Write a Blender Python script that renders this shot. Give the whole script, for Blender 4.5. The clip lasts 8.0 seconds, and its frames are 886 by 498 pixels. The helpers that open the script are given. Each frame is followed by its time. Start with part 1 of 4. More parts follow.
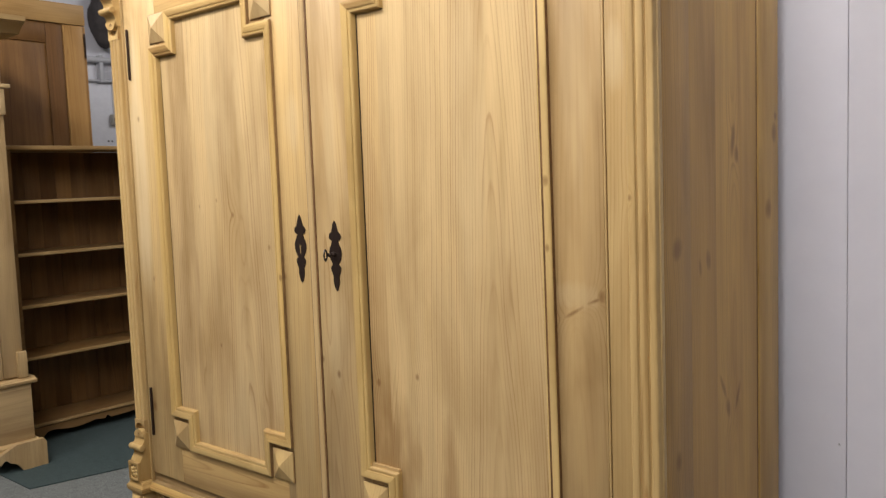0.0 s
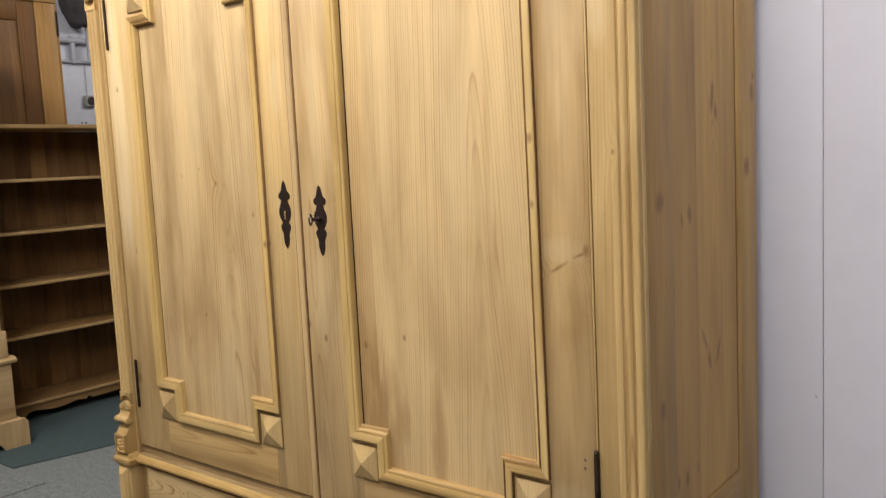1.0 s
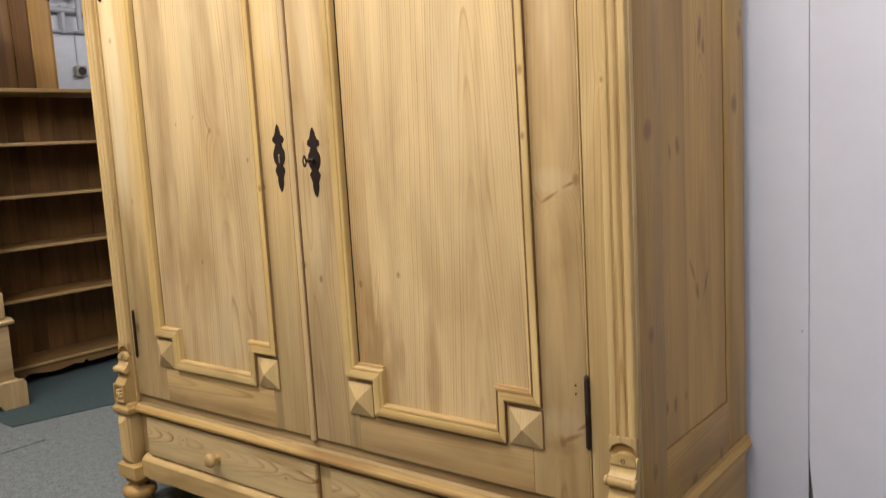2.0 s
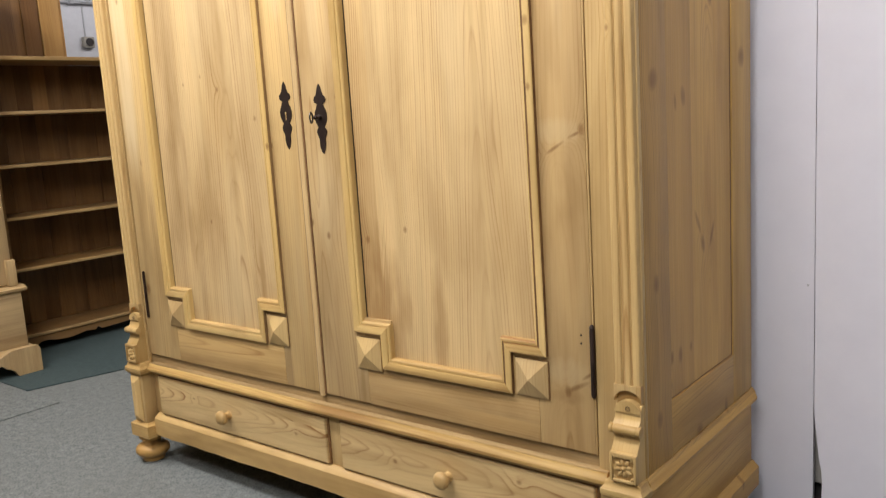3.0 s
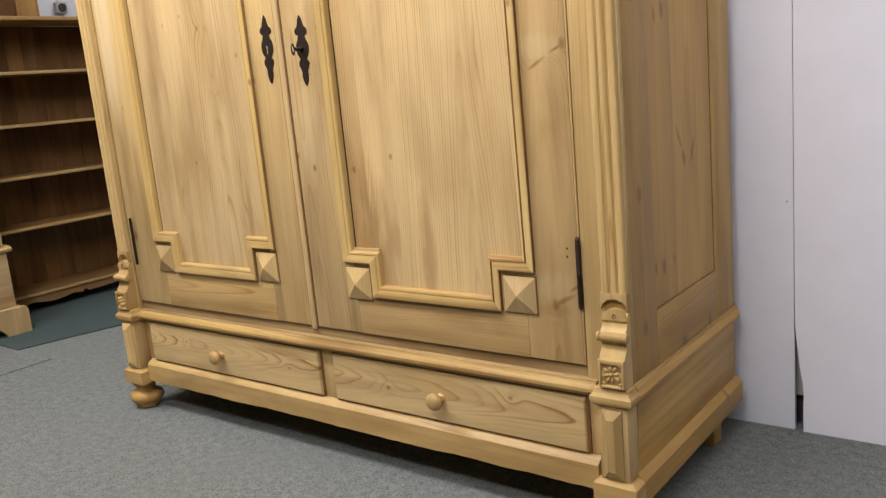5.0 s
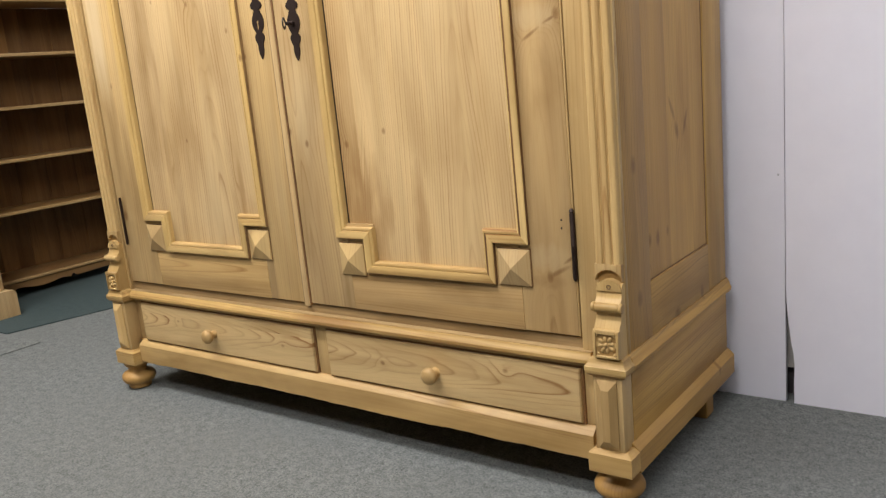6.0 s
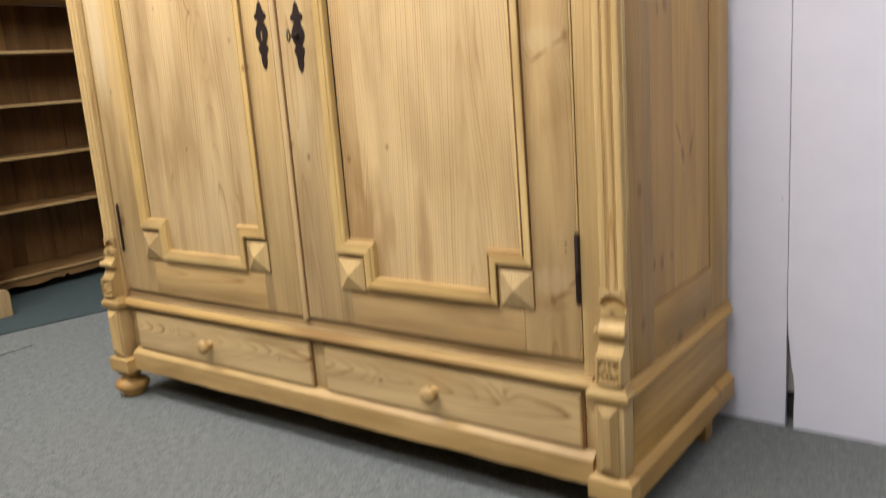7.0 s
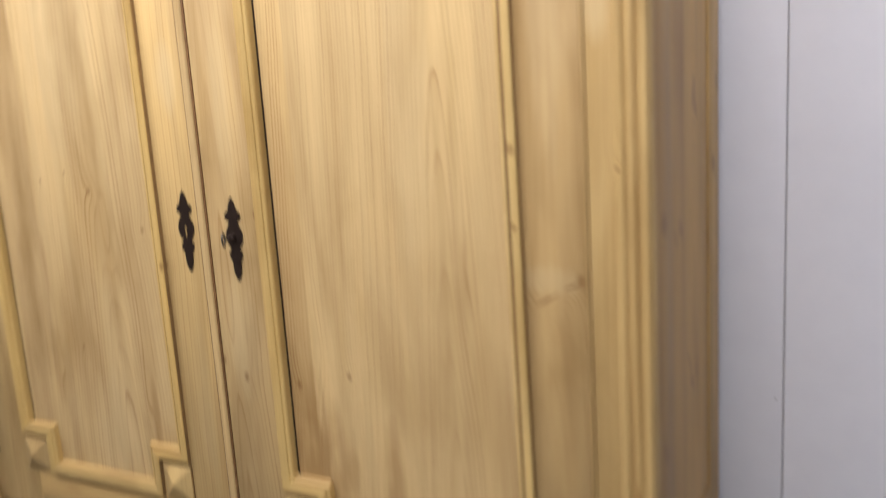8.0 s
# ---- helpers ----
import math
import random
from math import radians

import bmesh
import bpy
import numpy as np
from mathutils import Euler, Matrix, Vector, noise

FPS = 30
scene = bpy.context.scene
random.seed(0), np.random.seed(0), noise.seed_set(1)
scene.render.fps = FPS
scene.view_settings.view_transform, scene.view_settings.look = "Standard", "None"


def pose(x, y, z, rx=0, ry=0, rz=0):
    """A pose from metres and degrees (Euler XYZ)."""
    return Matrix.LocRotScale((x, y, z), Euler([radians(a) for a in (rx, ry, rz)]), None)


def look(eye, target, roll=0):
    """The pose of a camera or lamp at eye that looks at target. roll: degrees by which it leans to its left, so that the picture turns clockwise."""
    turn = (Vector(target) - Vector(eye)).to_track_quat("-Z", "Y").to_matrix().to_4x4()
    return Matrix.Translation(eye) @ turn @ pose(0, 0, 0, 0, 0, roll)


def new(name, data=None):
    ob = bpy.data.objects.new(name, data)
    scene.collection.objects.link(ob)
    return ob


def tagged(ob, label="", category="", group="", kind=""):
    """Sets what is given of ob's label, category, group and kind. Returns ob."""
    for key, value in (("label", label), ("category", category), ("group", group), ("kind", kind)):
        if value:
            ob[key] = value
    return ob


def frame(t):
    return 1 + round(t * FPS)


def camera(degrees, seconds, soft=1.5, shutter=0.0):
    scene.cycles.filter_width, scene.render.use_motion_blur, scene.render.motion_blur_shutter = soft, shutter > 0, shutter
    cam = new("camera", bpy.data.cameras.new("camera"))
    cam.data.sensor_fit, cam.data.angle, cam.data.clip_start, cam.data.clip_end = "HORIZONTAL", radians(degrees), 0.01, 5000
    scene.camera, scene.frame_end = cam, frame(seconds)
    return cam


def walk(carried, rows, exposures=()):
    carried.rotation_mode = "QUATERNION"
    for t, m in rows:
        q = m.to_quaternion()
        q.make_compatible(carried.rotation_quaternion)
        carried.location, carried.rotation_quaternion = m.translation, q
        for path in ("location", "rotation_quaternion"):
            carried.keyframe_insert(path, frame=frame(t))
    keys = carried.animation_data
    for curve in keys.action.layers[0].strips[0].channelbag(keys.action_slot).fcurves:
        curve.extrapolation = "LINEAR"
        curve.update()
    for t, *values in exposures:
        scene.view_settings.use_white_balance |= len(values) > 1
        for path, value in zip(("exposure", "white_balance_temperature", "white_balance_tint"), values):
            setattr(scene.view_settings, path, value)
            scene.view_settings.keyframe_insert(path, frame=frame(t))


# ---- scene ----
cam = camera(56.3, 8.0, 1.25, 0.95)
PATH = [
    (0, (2.239, -1.239, 1.159), (0.956, 0.286, 0.99), -2.1),
    (0.5, (2.237, -1.253, 1.14), (0.978, 0.289, 0.946), -2.8),
    (1, (2.238, -1.267, 1.114), (0.999, 0.289, 0.905), -2.8),
    (1.5, (2.249, -1.285, 1.067), (1.026, 0.281, 0.836), -3.1),
    (3, (2.273, -1.309, 0.987), (1.032, 0.227, 0.671), -3.6),
    (3.5, (2.28, -1.315, 0.967), (1.036, 0.213, 0.628), -4.0),
    (4, (2.287, -1.326, 0.944), (1.046, 0.202, 0.59), -4.3),
    (4.5, (2.291, -1.339, 0.918), (1.066, 0.198, 0.545), -4.9),
    (6, (2.278, -1.364, 0.87), (1.097, 0.194, 0.448), -5.5),
    (6.5, (2.278, -1.369, 0.863), (1.105, 0.192, 0.427), -5.5),
    (7, (2.251, -1.352, 0.907), (1.083, 0.215, 0.483), -4.2),
    (7.2, (2.235, -1.309, 0.964), (1.076, 0.27, 0.56), -3.1),
    (7.5, (2.139, -1.28, 1.072), (1.086, 0.371, 0.67), -3.3),
    (7.7, (2.061, -1.215, 1.147), (1.068, 0.478, 0.763), -2.9),
    (8, (1.918, -1.161, 1.235), (1.013, 0.585, 0.87), -3.6),
]
EXPOSURE = [(0, -0.18, 6450, 10), (0.6, -0.05, 6400, 10), (1.5, -0.01, 6330, 10), (3.0, 0.27, 6400, 10), (4.5, 0.27, 6400, 10), (6.5, 0.31, 6350, 10), (7.1, 0.36, 6250, 10), (7.5, 0.32, 6080, 10), (8.0, -0.08, 6230, 10)]
walk(cam, [(t, look(eye, target, roll)) for t, eye, target, roll in PATH], EXPOSURE)

# ---------------------------------------------------------------- light
def aim_area(name, eye, target, size_x, size_y, watts, colour):
    data = bpy.data.lights.new(name, "AREA")
    data.shape, data.size, data.size_y, data.energy, data.color = "RECTANGLE", size_x, size_y, watts, colour
    ob = new(name, data)
    ob.matrix_world = look(eye, target)
    return ob


world = bpy.data.worlds.new("world")
scene.world = world
world.use_nodes = True
world.node_tree.nodes["Background"].inputs["Color"].default_value = (0.85, 0.9, 1.0, 1)
world.node_tree.nodes["Background"].inputs["Strength"].default_value = 0.3

# unseen area lights, two overhead in front of the wardrobe, three added to brighten wall, side and far row: place, a
# point that they face, watts
LAMPS = [((-0.8, -1.12, 2.86), (-0.4, 0.0, 2.3), 52), ((0.7, -1.12, 2.86), (0.7, 0.0, 2.3), 44), ((1.9, -2.3, 2.86), (2.0, 0.6, 2.2), 50), ((3.3, -1.5, 2.80), (2.4, 0.6, 2.5), 15), ((-1.6, 2.6, 2.80), (-3.0, 1.6, 1.2), 19)]
for eye, target, watts in LAMPS:
    aim_area("unseen_area_light", eye, target, 1.3, 0.30, watts, (1.0, 0.968, 0.965))


# ---------------------------------------------------------------- materials
class Nodes:
    """Shorthand for building a node tree."""

    def __init__(self, name):
        self.mat = bpy.data.materials.new(name)
        self.mat.use_nodes = True
        self.tree = self.mat.node_tree
        self.bsdf = self.tree.nodes["Principled BSDF"]

    def put(self, socket, value):
        if isinstance(value, bpy.types.NodeSocket):
            self.tree.links.new(value, socket)
        else:
            socket.default_value = value

    def math(self, op, a, b=0.0, c=0.0, clamp=False):
        n = self.tree.nodes.new("ShaderNodeMath")
        n.operation, n.use_clamp = op, clamp
        for s, v in zip(n.inputs, (a, b, c)):
            self.put(s, v)
        return n.outputs[0]

    def combine(self, x, y, z):
        n = self.tree.nodes.new("ShaderNodeCombineXYZ")
        for s, v in zip(n.inputs, (x, y, z)):
            self.put(s, v)
        return n.outputs[0]

    def object_xyz(self):
        n = self.tree.nodes.new("ShaderNodeTexCoord")
        s = self.tree.nodes.new("ShaderNodeSeparateXYZ")
        self.tree.links.new(n.outputs["Object"], s.inputs[0])
        return n.outputs["Object"], s.outputs

    def random(self):
        return self.tree.nodes.new("ShaderNodeObjectInfo").outputs["Random"]

    def noise(self, vector, scale=1.0, detail=2.0, rough=0.5, distortion=0.0):
        n = self.tree.nodes.new("ShaderNodeTexNoise")
        for key, v in (("Vector", vector), ("Scale", scale), ("Detail", detail), ("Roughness", rough), ("Distortion", distortion)):
            self.put(n.inputs[key], v)
        return n.outputs["Fac"]

    def white(self, value):
        n = self.tree.nodes.new("ShaderNodeTexWhiteNoise")
        n.noise_dimensions = "1D"
        self.put(n.inputs["W"], value)
        return n.outputs["Value"]

    def ramp(self, fac, stops):
        n = self.tree.nodes.new("ShaderNodeValToRGB")
        while len(n.color_ramp.elements) < len(stops):
            n.color_ramp.elements.new(0.5)
        for e, (at, col) in zip(n.color_ramp.elements, stops):
            e.position = at
            e.color = (*col, 1) if len(col) == 3 else col
        self.put(n.inputs[0], fac)
        return n.outputs[0]

    def mix(self, fac, a, b, how="MIX"):
        n = self.tree.nodes.new("ShaderNodeMix")
        n.data_type, n.blend_type = "RGBA", how
        for key, v in ((0, fac), (6, a), (7, b)):
            if isinstance(v, tuple) and len(v) == 3:
                v = (*v, 1)
            self.put(n.inputs[key], v)
        return n.outputs[2]

    def bump(self, height, strength=0.3, distance=0.001):
        n = self.tree.nodes.new("ShaderNodeBump")
        self.put(n.inputs["Height"], height)
        n.inputs["Strength"].default_value, n.inputs["Distance"].default_value = strength, distance
        self.tree.links.new(n.outputs[0], self.bsdf.inputs["Normal"])

    def finish(self, colour, rough, metal=0.0):
        for key, v in (("Base Color", colour), ("Roughness", rough), ("Metallic", metal)):
            if isinstance(v, tuple) and len(v) == 3:
                v = (*v, 1)
            self.put(self.bsdf.inputs[key], v)
        return self.mat


def pine(name, grain="z", across="x", light=(0.490, 0.333, 0.152), dark=(0.275, 0.138, 0.043), contrast=0.8, knots=(), heart=None, boards=0.4,
         spacing=0.007, reach=0.30, core=0.022, sway=1.6, dirt=0.4, rough=0.42, few_knots=0.0, tone=1.0, even=0.0, band=0.0,
         wander=3.5, streaks=0.95, eyes=(), pale=(), stains=()):
    """Planed pine. The growth rings are those of a log that tapers: straight lines away from the heart, long arches over it.
    heart: where the log's middle runs, across the grain; without it every board of the given width has its own.
    spacing: metres from ring to ring; reach: metres from arch to arch; sway: how many rings they wander.
    knots: (across, along, radius, length to width, degrees), in the thing's own metres.
    eyes: closed rings where a swelling of the log is cut; pale, stains: bleached and darkened patches, each (across, along, half width, half length, strength)."""
    k = Nodes(name)
    _, xyz = k.object_xyz()
    pick = {"x": xyz[0], "y": xyz[1], "z": xyz[2]}
    third = pick[({"x", "y", "z"} - {grain, across}).pop()]
    rnd = k.random()
    u, w = pick[across], pick[grain]
    seed = k.math("MULTIPLY", rnd, 37.0)
    place = k.math("ADD", k.math("DIVIDE", u, boards), k.math("MULTIPLY", rnd, 5.3))
    strip = k.math("FLOOR", place)
    strip_value = k.white(k.math("ADD", strip, seed))
    if heart is None:
        off = k.math("SUBTRACT", k.math("FRACT", place), k.math("ADD", 0.1, k.math("MULTIPLY", strip_value, 0.8)))
        off = k.math("MULTIPLY", off, boards)
    else:
        off = k.math("SUBTRACT", u, heart)
    seed = k.math("ADD", seed, k.math("MULTIPLY", strip_value, 19.0))
    calm = 0.16 if band else reach
    us, ws = k.math("ADD", u, seed), k.math("ADD", w, k.math("MULTIPLY", seed, 1.7))
    slow = k.noise(k.combine(k.math("MULTIPLY", us, 7.0), k.math("MULTIPLY", third, 3.0), k.math("MULTIPLY", ws, 0.45 / calm)), 1.0, 1.0, 0.4)
    ripple = k.noise(k.combine(k.math("MULTIPLY", us, 30.0), third, k.math("MULTIPLY", ws, 1.5 / calm)), 1.0, 2.0, 0.5)
    cone = k.math("SQRT", k.math("ADD", k.math("MULTIPLY", off, off), core * core))
    field = k.math("ADD", k.math("DIVIDE", cone, spacing), k.math("DIVIDE", w, reach))
    field = k.math("ADD", field, k.math("MULTIPLY", slow, sway * 2.2))
    field = k.math("ADD", field, k.math("MULTIPLY", ripple, 0.40))
    bands = k.noise(k.combine(k.math("MULTIPLY", us, 17.0), 0.0, k.math("MULTIPLY", ws, 0.12 / calm)), 1.0, 2.0, 0.5)
    field = k.math("ADD", field, k.math("MULTIPLY", bands, wander))
    for eu, ew, ru, rw, rise in eyes:
        a, b = k.math("DIVIDE", k.math("SUBTRACT", u, eu), ru), k.math("DIVIDE", k.math("SUBTRACT", w, ew), rw)
        d2 = k.math("ADD", k.math("MULTIPLY", a, a), k.math("MULTIPLY", b, b))
        field = k.math("ADD", field, k.math("DIVIDE", rise, k.math("ADD", 1.0, d2)))
    spots = None
    for ku, kw, r, *shape in knots:
        stretch, turn = shape if shape else (1.5, 0.0)
        c, n = math.cos(radians(turn)), math.sin(radians(turn))
        du, dw = k.math("SUBTRACT", u, ku), k.math("SUBTRACT", w, kw)
        a = k.math("DIVIDE", k.math("ADD", k.math("MULTIPLY", du, c), k.math("MULTIPLY", dw, -n)), r)
        b = k.math("DIVIDE", k.math("ADD", k.math("MULTIPLY", du, n), k.math("MULTIPLY", dw, c)), r * stretch)
        d2 = k.math("ADD", k.math("MULTIPLY", a, a), k.math("MULTIPLY", b, b))
        near = k.math("DIVIDE", 1.0, k.math("ADD", 1.0, k.math("MULTIPLY", d2, 0.12)))
        field = k.math("ADD", field, k.math("MULTIPLY", near, 1.6))
        spot = k.math("MULTIPLY", k.math("SUBTRACT", 1.5, k.math("ADD", d2, ripple), clamp=True), 0.9)
        spots = spot if spots is None else k.math("MAXIMUM", spots, spot)
    if few_knots:
        v = k.tree.nodes.new("ShaderNodeTexVoronoi")
        k.put(v.inputs["Vector"], k.combine(k.math("MULTIPLY", us, 5.0), 0.0, k.math("MULTIPLY", ws, 2.6)))
        v.inputs["Scale"].default_value = 1.0
        sep = k.tree.nodes.new("ShaderNodeSeparateColor")
        k.tree.links.new(v.outputs["Color"], sep.inputs[0])
        allow = k.math("LESS_THAN", sep.outputs[0], few_knots)
        size = k.math("ADD", 14.0, k.math("MULTIPLY", sep.outputs[1], 16.0))
        d = k.math("MULTIPLY", v.outputs["Distance"], size)
        d2 = k.math("MULTIPLY", d, d)
        near = k.math("MULTIPLY", allow, k.math("DIVIDE", 1.0, k.math("ADD", 1.0, k.math("MULTIPLY", d2, 0.15))))
        field = k.math("ADD", field, k.math("MULTIPLY", near, 1.6))
        spot = k.math("MULTIPLY", allow, k.math("SUBTRACT", 1.5, k.math("ADD", d2, ripple), clamp=True))
        spots = spot if spots is None else k.math("MAXIMUM", spots, spot)
    ring = k.math("FRACT", field)
    line = k.ramp(ring, [(0.0, (0.45,) * 3), (0.07, (0.0,) * 3), (0.50, (0.03,) * 3), (0.80, (0.32,) * 3), (0.93, (1.0,) * 3), (1.0, (0.5,) * 3)])
    year = k.white(k.math("ADD", k.math("FLOOR", field), 0.37))   # good and poor years
    line = k.math("MULTIPLY", line, k.math("ADD", 0.22, k.math("MULTIPLY", k.math("MULTIPLY", year, year), 1.1)))
    # the rings are strong in some places and faint in others
    fade = k.noise(k.combine(k.math("MULTIPLY", us, 11.0), third, k.math("MULTIPLY", ws, 0.8)), 1.0, 2.0, 0.5)
    fade = k.ramp(fade, [(0.40, (0.10 + 0.9 * even,) * 3), (0.60, (1.0,) * 3)])
    if band:   # the arches stay near the heart, which wanders along the board
        drift = k.noise(k.combine(0.0, seed, k.math("MULTIPLY", ws, 3.0)), 1.0, 2.0, 0.5)
        aside = k.math("DIVIDE", k.math("ADD", off, k.math("MULTIPLY", k.math("SUBTRACT", drift, 0.5), 0.09)), band)
        aside = k.math("MULTIPLY", aside, aside)
        fade = k.math("MULTIPLY", fade, k.math("ADD", 0.10, k.math("DIVIDE", 1.0, k.math("ADD", 1.0, k.math("MULTIPLY", aside, aside)))))
    fibre = k.noise(k.combine(k.math("MULTIPLY", us, 480.0), k.math("MULTIPLY", third, 200.0), k.math("MULTIPLY", ws, 8.0)), 1.0, 3.0, 0.6)
    streak = k.noise(k.combine(k.math("MULTIPLY", us, 75.0), k.math("MULTIPLY", third, 40.0), k.math("MULTIPLY", ws, 1.1)), 1.0, 3.0, 0.6)
    amount = k.math("MULTIPLY", k.math("MULTIPLY", line, fade), contrast)
    amount = k.math("ADD", amount, k.math("MULTIPLY", k.math("SUBTRACT", fibre, 0.5), (0.30 if band else 0.55) * contrast))
    amount = k.math("ADD", amount, k.math("MULTIPLY", k.math("SUBTRACT", streak, 0.42), (0.35 if band else streaks) * contrast), clamp=True)
    colour = k.mix(amount, light, dark)
    # boards differ in tone, and the old surface is blotched
    blot = k.noise(k.combine(k.math("MULTIPLY", us, 6.0), k.math("MULTIPLY", third, 6.0), k.math("MULTIPLY", ws, 2.0)), 1.0, 4.0, 0.55, 0.4)
    blot = k.ramp(blot, [(0.30, (0.66, 0.60, 0.50)), (0.50, (1.0, 1.0, 1.0)), (0.70, (1.16, 1.15, 1.10))])
    colour = k.mix(dirt * 1.6, colour, blot, "MULTIPLY")
    patch = k.noise(k.combine(k.math("MULTIPLY", us, 15.0), k.math("MULTIPLY", third, 6.0), k.math("MULTIPLY", ws, 1.5)), 1.0, 3.0, 0.5, 0.6)
    patch = k.ramp(patch, [(0.32, (0.80, 0.75, 0.66)), (0.48, (1.0, 1.0, 1.0)), (0.66, (1.16, 1.17, 1.16))])
    colour = k.mix(0.8, colour, patch, "MULTIPLY")
    shade = k.ramp(strip_value, [(0.0, (0.84, 0.79, 0.70)), (0.4, (1.0, 0.99, 0.97)), (0.7, (1.04, 1.0, 0.86)), (1.0, (1.10, 1.12, 1.16))])
    colour = k.mix(0.95 * tone, colour, shade, "MULTIPLY")
    for patches, tint in ((pale, (0.62, 0.475, 0.265)), (stains, (0.26, 0.132, 0.040))):
        for eu, ew, ru, rw, strength in patches:
            a, b = k.math("DIVIDE", k.math("SUBTRACT", u, eu), ru), k.math("DIVIDE", k.math("SUBTRACT", w, ew), rw)
            d2 = k.math("ADD", k.math("MULTIPLY", a, a), k.math("MULTIPLY", b, b))
            ragged = k.math("ADD", d2, k.math("MULTIPLY", k.math("SUBTRACT", k.math("ADD", ripple, streak), 1.0), 1.6))
            much = k.math("MULTIPLY", k.math("SUBTRACT", 1.15, ragged, clamp=True), strength)
            colour = k.mix(much, colour, tint)
    if spots is not None:
        grainy = k.math("MULTIPLY", spots, k.math("ADD", 0.5, k.math("MULTIPLY", fibre, 0.8)), clamp=True)
        colour = k.mix(k.math("MULTIPLY", grainy, 0.80), colour, (0.165, 0.068, 0.016))
    relief = k.math("ADD", k.math("MULTIPLY", fibre, 0.7), k.math("MULTIPLY", line, 0.6))
    k.bump(relief, 0.4, 0.0006)
    k.bsdf.inputs["Specular IOR Level"].default_value = 0.32   # stripped and only lightly waxed
    return k.finish(colour, k.math("ADD", rough - 0.08, k.math("MULTIPLY", fibre, 0.2)))


def plain(name, a, b, rough, scale=30.0, metal=0.0, relief=0.2, depth=0.001, big=2.0):
    """A surface of two near colours, mottled finely and broadly."""
    k = Nodes(name)
    co, _ = k.object_xyz()
    fine = k.noise(co, scale, 4.0, 0.6)
    broad = k.noise(co, big, 3.0, 0.5)
    f = k.math("ADD", k.math("MULTIPLY", fine, 0.55), k.math("MULTIPLY", broad, 0.55), clamp=True)
    k.bump(fine, relief, depth)
    return k.finish(k.mix(k.ramp(f, [(0.3, (0,) * 3), (0.75, (1,) * 3)]), a, b), rough, metal)


def carpet(name, a, b, c):
    """Needle felt: fine flecks of two tones, worn paths, standing fibres."""
    k = Nodes(name)
    co, _ = k.object_xyz()
    fleck = k.noise(co, 170.0, 3.0, 0.75)
    tuft = k.noise(co, 45.0, 4.0, 0.65)
    worn = k.noise(co, 2.2, 4.0, 0.55)
    f = k.ramp(k.math("ADD", k.math("MULTIPLY", fleck, 0.65), k.math("MULTIPLY", tuft, 0.35)), [(0.36, (0,) * 3), (0.64, (1,) * 3)])
    colour = k.mix(f, a, b)
    colour = k.mix(k.math("MULTIPLY", k.ramp(worn, [(0.4, (0,) * 3), (0.7, (1,) * 3)]), 0.45), colour, c)
    v = k.tree.nodes.new("ShaderNodeTexVoronoi")
    k.put(v.inputs["Vector"], co)
    v.inputs["Scale"].default_value = 9.0
    crumb = k.math("LESS_THAN", v.outputs["Distance"], 0.022)
    colour = k.mix(k.math("MULTIPLY", crumb, 0.5), colour, (0.03, 0.03, 0.03))
    k.bump(k.math("ADD", fleck, tuft), 0.7, 0.003)
    return k.finish(colour, 0.95)


M_STILE = pine("pine_upright", dirt=0.55, light=(0.50, 0.350, 0.168), contrast=0.62, few_knots=0.10, spacing=0.008, streaks=0.8,
               knots=((0.709, 0.994, 0.006), (0.112, 1.404, 0.007), (0.939, 1.094, 0.006), (0.880, 0.782, 0.007), (0.100, 0.592, 0.012), (0.829, 0.812, 0.007)),
               pale=((0.108, 1.28, 0.036, 0.40, 0.8), (0.762, 1.345, 0.030, 0.075, 0.35), (0.880, 0.860, 0.040, 0.12, 0.32), (0.885, 1.30, 0.022, 0.16, 0.25), (0.770, 0.70, 0.025, 0.18, 0.2)),
               stains=((0.100, 0.60, 0.010, 0.050, 0.35), (0.800, 0.62, 0.014, 0.16, 0.25)))
M_RAIL = pine("pine_rail", "x", "z", dirt=0.6, contrast=0.85, few_knots=0.08)
M_PANEL_L = pine("pine_panel_left", dirt=0.5, light=(0.535, 0.385, 0.198), contrast=0.85, heart=0.545, spacing=0.0085, reach=0.22, core=0.03, sway=1.0, wander=1.6, streaks=0.5,
                 knots=((0.512, 1.138, 0.006), (0.446, 1.175, 0.004), (0.648, 1.06, 0.006), (0.37, 1.16, 0.004), (0.43, 0.80, 0.005)),
                 eyes=((0.345, 1.00, 0.014, 0.11, 2.2), (0.545, 1.06, 0.016, 0.10, 2.6), (0.60, 0.70, 0.013, 0.12, 2.2), (0.36, 0.74, 0.013, 0.09, 2.0)),
                 pale=((0.47, 1.45, 0.10, 0.22, 0.22), (0.50, 0.62, 0.07, 0.13, 0.2)), stains=((0.42, 0.78, 0.06, 0.16, 0.2), (0.62, 0.64, 0.012, 0.12, 0.45), (0.345, 0.98, 0.008, 0.09, 0.35), (0.335, 0.72, 0.010, 0.09, 0.35)))
